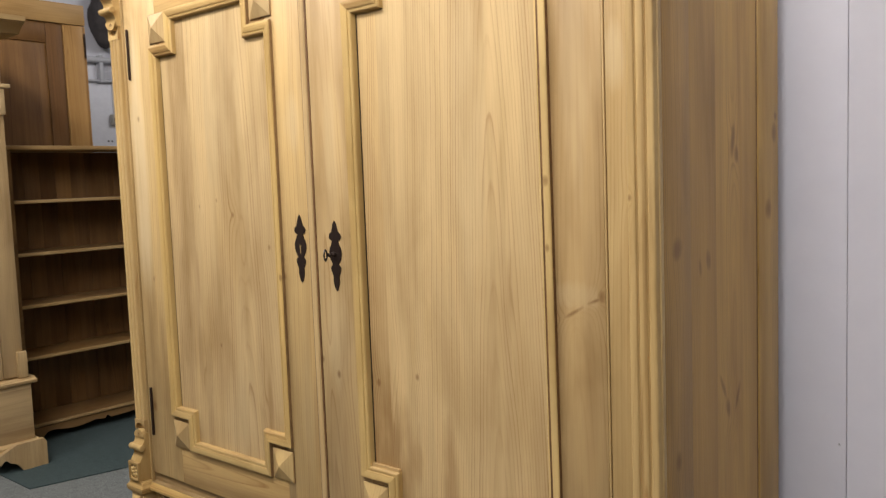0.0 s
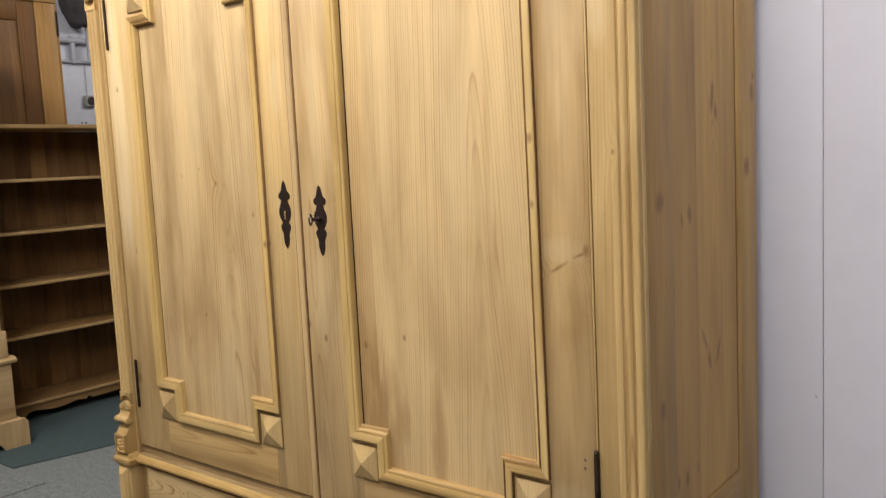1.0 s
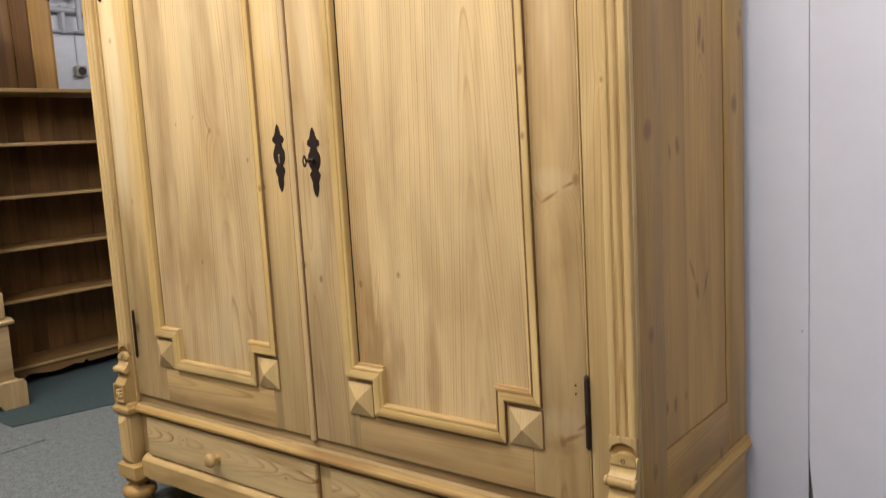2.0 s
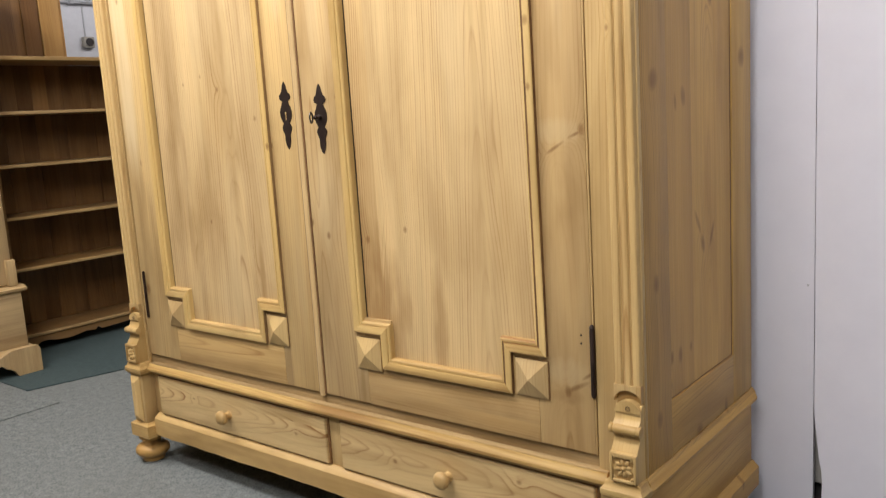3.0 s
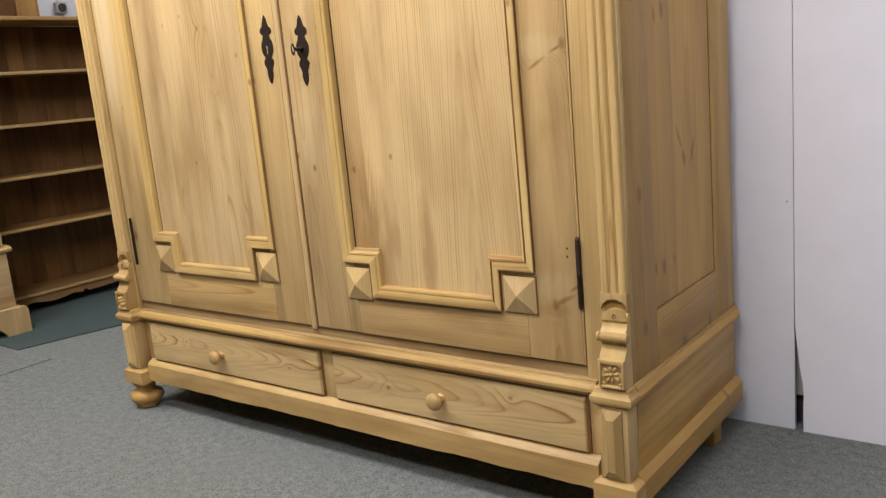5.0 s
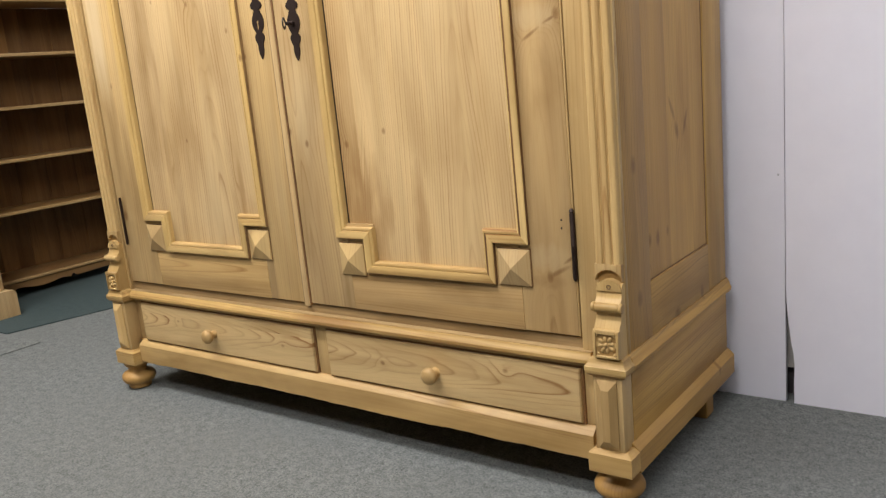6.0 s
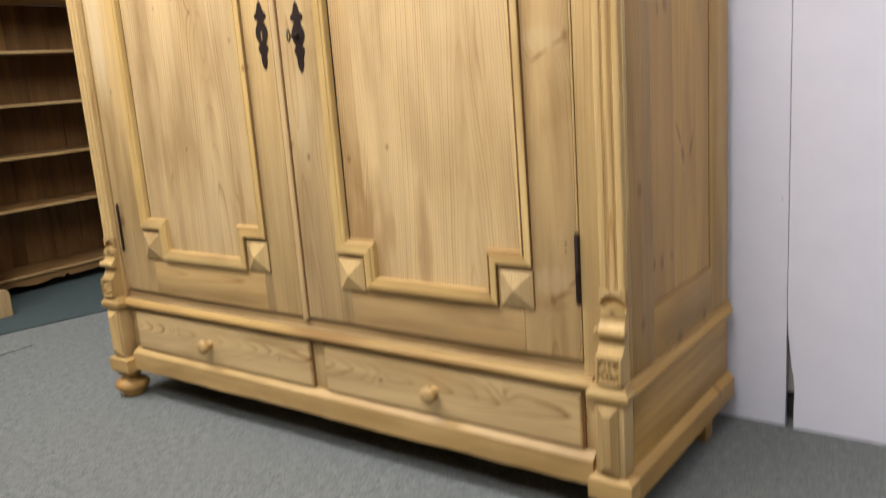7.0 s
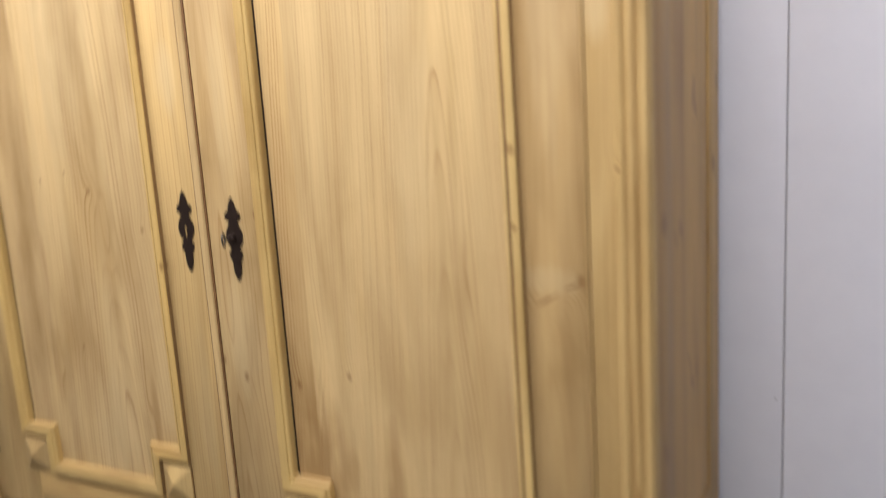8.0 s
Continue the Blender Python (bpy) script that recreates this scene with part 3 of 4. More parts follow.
def make_door(x0, x1, left):
    door = new("door")
    door.parent = wardrobe
    door["label"] = "pine door with a jogged moulding and pyramid bosses"
    mx0, mx1 = (0.197, 0.708) if left else (0.945, 1.458)
    mz0, mz1, dx, dz = (0.495 if left else 0.485), 1.672, 0.082, 0.086
    lz, skew = (dz, 0.0) if left else (0.078, 0.008)   # the right door's first jog sits lower, and its panel tapers
    i0, i1 = mx0 + 0.026, mx1 - 0.026
    stiles = [(x0, i0), (i1, x1)]
    for n, (a, b) in enumerate(stiles):
        hung = n == (0 if left else 1)
        board("stile", (a, b, 0.0, 0.024, Z_DOOR, Z_TOP), M_STILE_R if (hung and not left) else M_STILE, door, 0.003)
    board("rail", (i0, i1, 0.0004, 0.024, Z_DOOR, mz0 + 0.026), M_RAIL, door, 0.0006)
    board("rail", (i0, i1, 0.0004, 0.024, mz1 - 0.026, Z_TOP), M_RAIL, door, 0.0006)
    # the gap's shade is painted: a near-black strip at its bottom
    board("panel_gap_shade", (i0, i0 + 0.0080, 0.0105, 0.0195, mz0 + 0.026, mz1 - 0.026), M_GAP, door, 0.0, "shrinkage gap beside the panel, its shade painted near black")
    board("panel", (i0 + 0.0082, i1, 0.0060, 0.020, mz0 + 0.026, mz1 - 0.026), M_PANEL_L if left else M_PANEL_R, door, 0.0)
    for a, b in ((i0, mx0 + dx + 0.026), (mx1 - dx - 0.026, i1)):
        for c, d in ((mz0 + 0.026, mz0 + dz + 0.026), (mz1 - dz - 0.026, mz1 - 0.026)):
            board("corner_block", (a, b, 0.0006, 0.0058, c, d), M_RAIL, door, 0.0)
    outer = [(mx0 + dx, mz0), (mx1 - dx, mz0), (mx1 - dx, mz0 + dz), (mx1, mz0 + dz), (mx1 - skew, mz1 - dz), (mx1 - dx - skew, mz1 - dz),
             (mx1 - dx - skew, mz1), (mx0 + dx, mz1), (mx0 + dx, mz1 - dz), (mx0, mz1 - dz), (mx0, mz0 + lz), (mx0 + dx, mz0 + lz)]
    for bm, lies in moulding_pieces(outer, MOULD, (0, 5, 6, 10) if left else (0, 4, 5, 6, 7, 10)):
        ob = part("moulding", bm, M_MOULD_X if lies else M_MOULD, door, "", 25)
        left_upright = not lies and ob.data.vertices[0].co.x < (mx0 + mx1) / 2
        ob.data.materials.append(M_MOULD if left_upright else M_WAX_SHADE_FAINT if left else M_WAX_SHADE)   # old wax in its quirks; on lying pieces a painted shadow along the outer wall
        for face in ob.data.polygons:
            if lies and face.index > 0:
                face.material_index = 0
    s = 0.074
    for a, c in ((mx0 + 0.001, mz0 + lz - dz), (mx1 - 0.001 - s, mz0 + 0.001), (mx0 + 0.001, mz1 - 0.001 - s), (mx1 - skew - 0.001 - s, mz1 - 0.001 - s)):
        # a slightly larger dark plate paints a shadow line round each boss
        board("boss_shadow", (a - 0.0018, a + s + 0.0018, -0.0010, 0.0004, c - 0.0018, c + s + 0.0018), M_WAX_SHADE, door, 0.0, "thin dark plate painted as shadow round the boss")
        part("boss", pyramid(a, a + s, c, c + s), M_BOSS, door, "pale pyramid boss", 10)
    escutcheon(door, 0.772 if left else 0.888, 1.061 if left else 1.048, left, not left)
    hx = 0.089 if left else x1 + 0.002
    hinge(door, hx, 0.508, 0.640, 0.30 if left else 1.0)
    hinge(door, hx, 1.515, 1.645, 0.30 if left else 1.0)
    if left:
        xs = [0.8040 + 0.0172 * i / 10 for i in range(11)]
        arc = [(x, -0.0008 - 0.0028 * math.sin(math.pi * i / 10) ** 0.45) for i, x in enumerate(xs)]
        bm = add_extrusion(bmesh.new(), [(xs[0], 0.002)] + arc + [(xs[-1], 0.002)], "z", Z_DOOR - 0.006, Z_TOP)
        part("astragal", bm, M_STILE, door, "rounded cover strip down the meeting edge", 50)
        board("meeting_joint", (0.8217, 0.8260, -0.0006, 0.016, Z_DOOR, Z_TOP), M_WAX_SHADE, door, 0.0, "dark joint between the two doors")
        board("meeting_joint", (0.8016, 0.8038, -0.0005, 0.0006, Z_DOOR, Z_TOP), M_WAX_SHADE_FAINT, door, 0.0)
    else:
        board("edge_bead", (1.5534, 1.5574, -0.0004, 0.012, Z_DOOR, Z_TOP), M_PILASTER, door, 0.0012, "thin bead along the hinge edge")
        for hx, hz in ((1.5305, 0.622), (1.5300, 0.606)):
            part("nail_hole", add_turned(bmesh.new(), hx, -0.0002, hz, [(0.0022, 0.0), (0.0022, -0.0004)], "y", 10), M_GAP, door, "small dark nail hole", 0)
    return door


make_door(0.067, 0.8215, True)
make_door(0.8262, 1.5530, False)

# body: frame, sides, back, top
body = new("body")
body.parent = wardrobe
board("back", (0.02, W - 0.02, D - 0.015, D, 0.13, 1.95), M_BACKBOARD, body)
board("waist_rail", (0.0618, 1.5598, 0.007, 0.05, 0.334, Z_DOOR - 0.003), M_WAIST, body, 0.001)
board("bottom_board", (0.02, W - 0.02, 0.03, D - 0.016, 0.15, 0.168), M_BASE, body)
board("shelf_board", (0.03, W - 0.03, 0.051, D - 0.016, 0.338, 0.352), M_BASE, body)
board("top_rail", (0.0, W, 0.0, 0.03, Z_TOP + 0.004, 1.95), M_RAIL, body)
board("top_board", (0.0, W, 0.031, D - 0.001, 1.93, 1.95), M_BASE, body)

for left in (True, False):
    px0, px1 = (0.0, 0.0615) if left else (1.5600, W)
    part("pilaster", add_box(bmesh.new(), px0, px1, -0.0015, 0.0100, 0.334, 1.945, 0.0015), M_PILASTER, body)
    # three reeds on the outer half of the pilaster
    f0, f1 = (0.004, 0.056) if left else (1.600, 1.653)
    bm = bmesh.new()
    z0, z1, count, steps = 0.543, 1.630, 3, 8
    rw = (f1 - f0) / count
    line = [(f0, 0.0)]
    for i in range(count):
        for j in range(steps + 1):
            a = math.pi * j / steps
            line.append((f0 + i * rw + rw * (0.10 + 0.80 * (1 - math.cos(a)) / 2), -0.0080 - 0.0036 * math.sin(a) ** 0.5))
        if i + 1 < count:   # a thin bead in the groove
            line.append((f0 + (i + 1) * rw, -0.0098))
    line.append((f1, 0.0))
    levels = [z0 + (z1 - z0) * i / 90 for i in range(91)]
    worn = random.Random(5)
    rows = []
    for z in levels:   # the outer edge is chipped here and there
        chip = 0.0022 * max(0.0, worn.random() - 0.55)
        rows.append([bm.verts.new((x - (chip if not left and x > f1 - 0.006 else 0.0), y, z)) for x, y in line])
    bm.faces.new(rows[0])
    bm.faces.new(rows[-1][::-1])
    for one, two in zip(rows, rows[1:]):
        for i in range(len(line)):
            j = (i + 1) % len(line)
            bm.faces.new((one[i], two[i], two[j], one[j]))
    part("reeding", bm, M_PILASTER, body, "reeded strip on the pilaster", 50)
    # rounded stop above the bracket; the shade of the hollow under it is a darker plate
    for low in (True, False):
        bm = bmesh.new()
        cx, r = (f0 + f1) / 2, (f1 - f0) / 2
        s = 1 if low else -1
        zc = 0.528 if low else 1.645
        arch = [(f0, zc + s * 0.016), (f1, zc + s * 0.016)]
        arch += [(cx + r * math.cos(math.pi * i / 12), zc - s * 0.016 + s * 0.022 * math.sin(math.pi * i / 12)) for i in range(13)]
        add_extrusion(bm, arch, "y", -0.0125, 0.0)
        part("reed_stop", bm, M_PILASTER, body, "scooped stop below the reeding", 40)
        za, zb = sorted((zc - s * 0.030, zc + s * 0.004))
        part("hollow", add_box(bmesh.new(), f0 + 0.002, f1 - 0.002, -0.0030, -0.0016, za, zb), M_CARVED_GROUND, body, "darker plate painted as the shaded hollow", 0)

for left in (True, False):
    x_out, x_in = (0.0, 0.020) if left else (W, W - 0.020)
    lo, hi = min(x_out, x_in), max(x_out, x_in)
    side = new("side")
    side.parent = wardrobe
    board("side_stile", (lo, hi, 0.0103, 0.115, 0.370, 1.945), M_SIDE_EDGE, side, 0.0012)
    board("side_stile", (lo, hi, 0.448, D, 0.370, 1.945), M_SIDE_EDGE, side, 0.0025)
    board("side_rail", (lo, hi, 0.1152, 0.4478, 0.370, 0.480), M_SIDE_LYING, side, 0.0012)
    board("side_rail", (lo, hi, 0.1152, 0.4478, 1.70, 1.945), M_SIDE_LYING, side, 0.0012)
    pl, ph = (0.004, 0.016) if left else (W - 0.014, W - 0.003)
    board("side_panel", (pl, ph, 0.117, 0.440, 0.4838, 1.70), M_SIDE, side, 0.0)
    e = 0.0035 if not left else 0.0
    board("side_seam", (pl, ph - e + 0.003, 0.4405, 0.4478, 0.4805, 1.70), M_WAX_SHADE, side, 0.0, "dark strip along the seam beside the panel")
    board("side_seam", (pl, ph - e + 0.003, 0.1170, 0.4402, 0.4805, 0.4835), M_WAX_SHADE, side, 0.0)



def bracket(cx, z0, flip=False):
    """A carved scroll bracket under or over the pilaster."""
    h, w = 0.147, 0.050
    ob = new("bracket")
    ob.parent = wardrobe
    ob["label"] = "carved scroll bracket with a square flower"

    def zz(v):
        return z0 + (h - 0.907 * v if flip else 0.907 * v)

    outline = [(0.001, 0.0), (-0.034, 0.0), (-0.037, 0.012), (-0.039, 0.03), (-0.0375, 0.05), (-0.032, 0.066), (-0.025, 0.077), (-0.0215, 0.086), (-0.0215, 0.094),
               (-0.026, 0.099), (-0.030, 0.104), (-0.029, 0.111), (-0.024, 0.117), (-0.019, 0.121), (-0.0165, 0.128), (-0.0150, 0.140), (-0.0105, 0.152), (0.001, 0.152)]
    bm = add_extrusion(bmesh.new(), [(p, zz(q)) for p, q in outline], "x", cx - w / 2, cx + w / 2)
    part("scroll", bm, M_CARVED, ob, "", 40)
    bm = add_extrusion(bmesh.new(), [(cx + 0.025 * math.cos(math.pi * i / 14), zz(0.138 + 0.024 * math.sin(math.pi * i / 14))) for i in range(15)], "y", -0.0185, 0.0)
    part("pad", bm, M_CARVED, ob, "rounded head of the bracket", 30)
    bm = add_turned(bmesh.new(), cx + 0.001, -0.0184, zz(0.147), [(0.0044, 0.0), (0.0040, -0.0014), (0.0032, -0.0012), (0.0028, 0.0006)], "y", 16)
    part("drilled_ring", bm, M_DARKWOOD, ob, "small dark ring", 60)
    bm = add_turned(bmesh.new(), cx - 0.031, -0.026, zz(0.106), [(0.005, 0.0), (0.0092, 0.001), (0.0096, 0.006), (0.0078, 0.008), (0.0088, 0.010), (0.0088, 0.052), (0.0078, 0.054), (0.0096, 0.056), (0.0092, 0.061), (0.005, 0.062)], "x", 18)
    part("roll", bm, M_CARVED, ob, "", 40)
    # raised border and a flower in the square
    fr = bmesh.new()
    for a, b, c, d in ((-0.026, -0.0205, 0.002, 0.062), (0.0205, 0.026, 0.002, 0.062), (-0.0205, 0.0205, 0.002, 0.008), (-0.0205, 0.0205, 0.053, 0.062)):
        z_a, z_b = sorted((zz(c), zz(d)))
        add_box(fr, cx + a, cx + b, -0.0425, -0.030, z_a, z_b, 0.0012, 1)
    part("border", fr, M_CARVED, ob, "", 40)
    za, zb = sorted((zz(0.008), zz(0.053)))
    part("ground", add_box(bmesh.new(), cx - 0.0204, cx + 0.0204, -0.0385, -0.031, za, zb), M_CARVED_GROUND, ob, "browner sunk ground of the carving", 0)
    fl = bmesh.new()
    zc = zz(0.031)
    for i in range(8):
        a = 2 * math.pi * i / 8 + 0.2
        rr = 0.0125 if i % 2 else 0.0105
        m = Matrix.Translation((cx + rr * math.cos(a), -0.0385, zc + rr * math.sin(a))) @ Matrix.Rotation(-a, 4, "Y") @ Matrix.Diagonal((0.0062, 0.0035, 0.0038, 1))
        bmesh.ops.create_icosphere(fl, subdivisions=2, radius=1.0, matrix=m)
    bmesh.ops.create_icosphere(fl, subdivisions=2, radius=0.0042, matrix=Matrix.Translation((cx, -0.0405, zc)))
    for sx in (-1, 1):
        for sz in (-1, 1):
            m = Matrix.Translation((cx + sx * 0.0165, -0.0385, zc + sz * 0.018)) @ Matrix.Rotation(sx * sz * 0.8, 4, "Y") @ Matrix.Diagonal((0.0045, 0.003, 0.0026, 1))
            bmesh.ops.create_icosphere(fl, subdivisions=2, radius=1.0, matrix=m)
    part("flower", fl, M_CARVED, ob, "carved flower in a square", 60)
    return ob


for ix0, ix1 in ((0.0205, 0.0615), (1.5600, W - 0.0205)):
    board("inner_post", (ix0, ix1, 0.0102, 0.050, 0.3345, 1.945), M_PILASTER, body, 0.0)
bracket(0.030, 0.3695)
bracket(1.628, 0.3695)
bracket(0.030, 1.655, True)
bracket(1.628, 1.655, True)

# waist ledge between the pedestals, round them and along the sides
LEDGE = [(0.0065, 0.334), (-0.004, 0.334), (-0.009, 0.339), (-0.0150, 0.342), (-0.0200, 0.347), (-0.0200, 0.353), (-0.0172, 0.3575), (-0.0135, 0.3610), (-0.0115, 0.3655), (0.0065, 0.3660)]
part("ledge", add_extrusion(bmesh.new(), LEDGE, "x", 0.0735, 1.5815), M_LEDGE, body, "bright moulded ledge over the drawers", 30)
board("ledge_top", (0.0735, 1.5815, -0.0100, 0.0068, 0.3655, 0.3676), M_LEDGE_TOP, body, 0.0006, "dirty brown top of the ledge below the doors")
for left in (True, False):
    px0, px1 = (-0.010, 0.073) if left else (1.582, 1.666)
    bm = bmesh.new()
    # a moulded cap: wider at its middle, drawn in above and below
    rings = [(0.007, 0.333, 0.007), (0.002, 0.338, 0.002), (0.0, 0.344, 0.0), (0.0, 0.352, 0.0), (0.005, 0.3575, 0.005), (0.008, 0.3665, 0.008), (0.012, 0.369, 0.012)]
    rows = []
    for inset, z, f in rings:
        rows.append([bm.verts.new(p) for p in ((px0 + inset, -0.044 + f, z), (px1 - inset, -0.044 + f, z), (px1 - inset, -0.0030, z), (px0 + inset, -0.0030, z))])
    for one, two in zip(rows, rows[1:]):
        for i in range(4):
            bm.faces.new((one[i], one[(i + 1) % 4], two[(i + 1) % 4], two[i]))
    bm.faces.new(rows[0][::-1])
    bm.faces.new(rows[-1])
    part("pedestal_cap", bm, M_MOULD_X, body, "moulded cap of the corner pedestal", 25)
    # pedestal with a raised bevelled panel
    qx0, qx1 = (0.0, 0.062) if left else (1.594, 1.653)
    board("pedestal", (qx0, qx1, -0.034, 0.0095, 0.183, 0.3335), M_PILASTER, body, 0.0015)
    bx0, bx1 = (0.008, 0.050) if left else (1.602, 1.643)
    bm = bmesh.new()
    lo = [bm.verts.new((x, -0.0345, z)) for x, z in ((bx0, 0.188), (bx1, 0.188), (bx1, 0.326), (bx0, 0.326))]
    mid = [bm.verts.new((v.co.x, -0.0375, v.co.z)) for v in lo]
    hi = [bm.verts.new((x, -0.0470, z)) for x, z in ((bx0 + 0.013, 0.205), (bx1 - 0.013, 0.205), (bx1 - 0.013, 0.309), (bx0 + 0.013, 0.309))]
    bm.faces.new(hi)
    bm.faces.new(lo[::-1])
    for one, two in ((lo, mid), (mid, hi)):
        for i in range(4):
            bm.faces.new((one[i], one[(i + 1) % 4], two[(i + 1) % 4], two[i]))
    part("pedestal_panel", bm, M_PILASTER, body, "raised bevelled panel", 10)
    # plinth block at the foot of the pedestal, chamfered on top
    cx0, cx1 = (-0.014, 0.076) if left else (1.580, 1.669)
    bm = bmesh.new()
    rows = []
    for inset, z in ((0.0015, 0.1365), (0.0, 0.138), (0.0, 0.1755), (0.004, 0.1780), (0.011, 0.1830)):
        rows.append([bm.verts.new(p) for p in ((cx0 + inset, -0.044 + inset, z), (cx1 - inset, -0.044 + inset, z), (cx1 - inset, -0.0030, z), (cx0 + inset, -0.0030, z))])
    for one, two in zip(rows, rows[1:]):
        for i in range(4):
            bm.faces.new((one[i], one[(i + 1) % 4], two[(i + 1) % 4], two[i]))
    bm.faces.new(rows[0][::-1])
    bm.faces.new(rows[-1])
    part("plinth_block", bm, M_BASE, body, "", 20)
    # side of the base: ledge, board and plinth
    s, x = (-1, 0.0) if left else (1, W)
    led = [(x - s * 0.012, 0.333), (x + s * 0.004, 0.334), (x + s * 0.010, 0.340), (x + s * 0.0115, 0.348), (x + s * 0.008, 0.354), (x + s * 0.007, 0.360), (x + s * 0.0015, 0.3695), (x - s * 0.012, 0.3695)]
    part("side_ledge", add_extrusion(bmesh.new(), led, "y", -0.0028, D + 0.004), M_SIDE_LYING, body, "", 30)
    lo_x, hi_x = sorted((x - s * 0.020, x - s * 0.001))
    board("side_base", (lo_x, hi_x, 0.0100, D, 0.180, 0.333), M_SIDE_LYING, body, 0.001)
    pln = [(x - s * 0.012, 0.1310), (x + s * 0.014, 0.1310), (x + s * 0.014, 0.1765), (x + s * 0.010, 0.1800), (x - s * 0.0005, 0.1905), (x - s * 0.012, 0.1905)]
    part("side_plinth", add_extrusion(bmesh.new(), pln, "y", -0.0028, D + 0.006), M_SIDE_LYING, body, "", 30)

# front plinth
PLINTH = [(0.030, 0.144), (-0.016, 0.144), (-0.018, 0.146), (-0.018, 0.196), (-0.014, 0.2005), (0.000, 0.2105), (0.030, 0.2105)]
bm = bmesh.new()
rows = []
for i in range(121):   # its lower edge is worn uneven
    x = 0.0765 + 1.503 * i / 120
    dip = 0.0035 * noise.noise((x * 9.0, 0.3, 0.0)) + 0.0022 * noise.noise((x * 42.0, 4.1, 0.0))
    rows.append([bm.verts.new((x, y, z + (dip if z < 0.15 else 0.0))) for y, z in PLINTH])
bm.faces.new(rows[0])
bm.faces.new(rows[-1][::-1])
for one, two in zip(rows, rows[1:]):
    for i in range(len(PLINTH)):
        j = (i + 1) % len(PLINTH)
        bm.faces.new((one[i], two[i], two[j], one[j]))
part("front_plinth", bm, M_BASE, body, "", 25)
board("divider", (0.823, 0.863, 0.0025, 0.06, 0.2105, 0.334), M_PILASTER, body, 0.001)
board("drawer_stile", (0.0625, 0.100, 0.004, 0.06, 0.2105, 0.334), M_PILASTER, body, 0.0008)
board("drawer_stile", (1.5575, 1.5935, 0.004, 0.06, 0.2105, 0.334), M_PILASTER, body, 0.0008)
board("drawer_hollow", (0.101, 1.557, 0.052, 0.0565, 0.2105, 0.333), M_DARKWOOD, body, 0.0, "dark hollow behind the drawers")


def drawer(x0, x1, kx):
    ob = new("drawer")
    ob.parent = wardrobe
    ob["label"] = "pine drawer with bold lying grain and a turned knob"
    bm = add_box(bmesh.new(), x0, x1, -0.009, 0.018, 0.2140, 0.3280)
    front = [e for e in bm.edges if all(v.co.y < 0 for v in e.verts)]
    bmesh.ops.bevel(bm, geom=front, offset=0.006, segments=3, profile=0.6, affect="EDGES")
    part("drawer_front", bm, M_DRAWER, ob, "", 30)
    # dark filler strips stand for the shadow lines round the drawer front
    for dims in ((x1 + 0.0004, x1 + 0.0048, -0.0010, 0.018, 0.2108, 0.3335), (x0 - 0.0046, x0 - 0.0004, -0.0012, 0.018, 0.2108, 0.3335),
                 (x0 - 0.0004, x1 + 0.0004, -0.0020, 0.018, 0.3284, 0.3336), (x0 - 0.0004, x1 + 0.0004, -0.0030, 0.018, 0.2108, 0.2137)):
        board("drawer_gap_shade", dims, M_WAX_SHADE, ob, 0.0, "dark strip painted as the shadow line round the drawer")
    board("drawer_box", (x0 + 0.006, x1 - 0.006, 0.0182, 0.050, 0.216, 0.325), M_DARKWOOD, ob, 0.001)
    bm = add_turned(bmesh.new(), kx, -0.009, 0.270, [(0.012, 0.0005), (0.0105, -0.004), (0.0092, -0.010), (0.0110, -0.014), (0.0165, -0.018), (0.0195, -0.023), (0.0195, -0.028),
                                                   (0.0170, -0.033), (0.0110, -0.0365), (0.004, -0.0375)], "y", 26)
    part("knob", bm, M_KNOB, ob, "turned pine knob", 60)


drawer(0.1045, 0.8180, 0.437)
drawer(0.8680, 1.5525, 1.198)

# feet
FOOT = [(0.024, 0.0), (0.031, 0.002), (0.034, 0.007), (0.033, 0.012), (0.034, 0.015), (0.044, 0.021), (0.0500, 0.030), (0.0505, 0.038), (0.0470, 0.046), (0.038, 0.052),
        (0.029, 0.056), (0.0265, 0.062), (0.028, 0.067), (0.033, 0.070), (0.037, 0.075), (0.037, 0.081), (0.033, 0.089)]
for fx, fy in ((0.018, 0.000), (1.612, 0.022)):
    part("bun_foot", add_turned(bmesh.new(), fx, fy, 0.05, FOOT, "z", 32), M_TURNED, wardrobe, "turned pine bun foot", 60)
for fx in (0.030, 1.600):
    part("back_leg", add_box(bmesh.new(), fx, fx + 0.040, 0.450, 0.500, 0.05, 0.150, 0.003), M_TURNED, wardrobe, "plain square back leg")

# frieze and cornice
part("frieze", add_box(bmesh.new(), -0.004, W + 0.004, -0.006, D, 1.951, 2.02, 0.002), M_RAIL, wardrobe)
CROWN = [(0.30, 2.021), (-0.010, 2.021), (-0.020, 2.030), (-0.030, 2.034), (-0.045, 2.055), (-0.070, 2.068), (-0.075, 2.075), (-0.075, 2.090), (0.30, 2.090)]
part("cornice", add_extrusion(bmesh.new(), CROWN, "x", -0.06, W + 0.06), M_MOULD_X, wardrobe, "", 30)


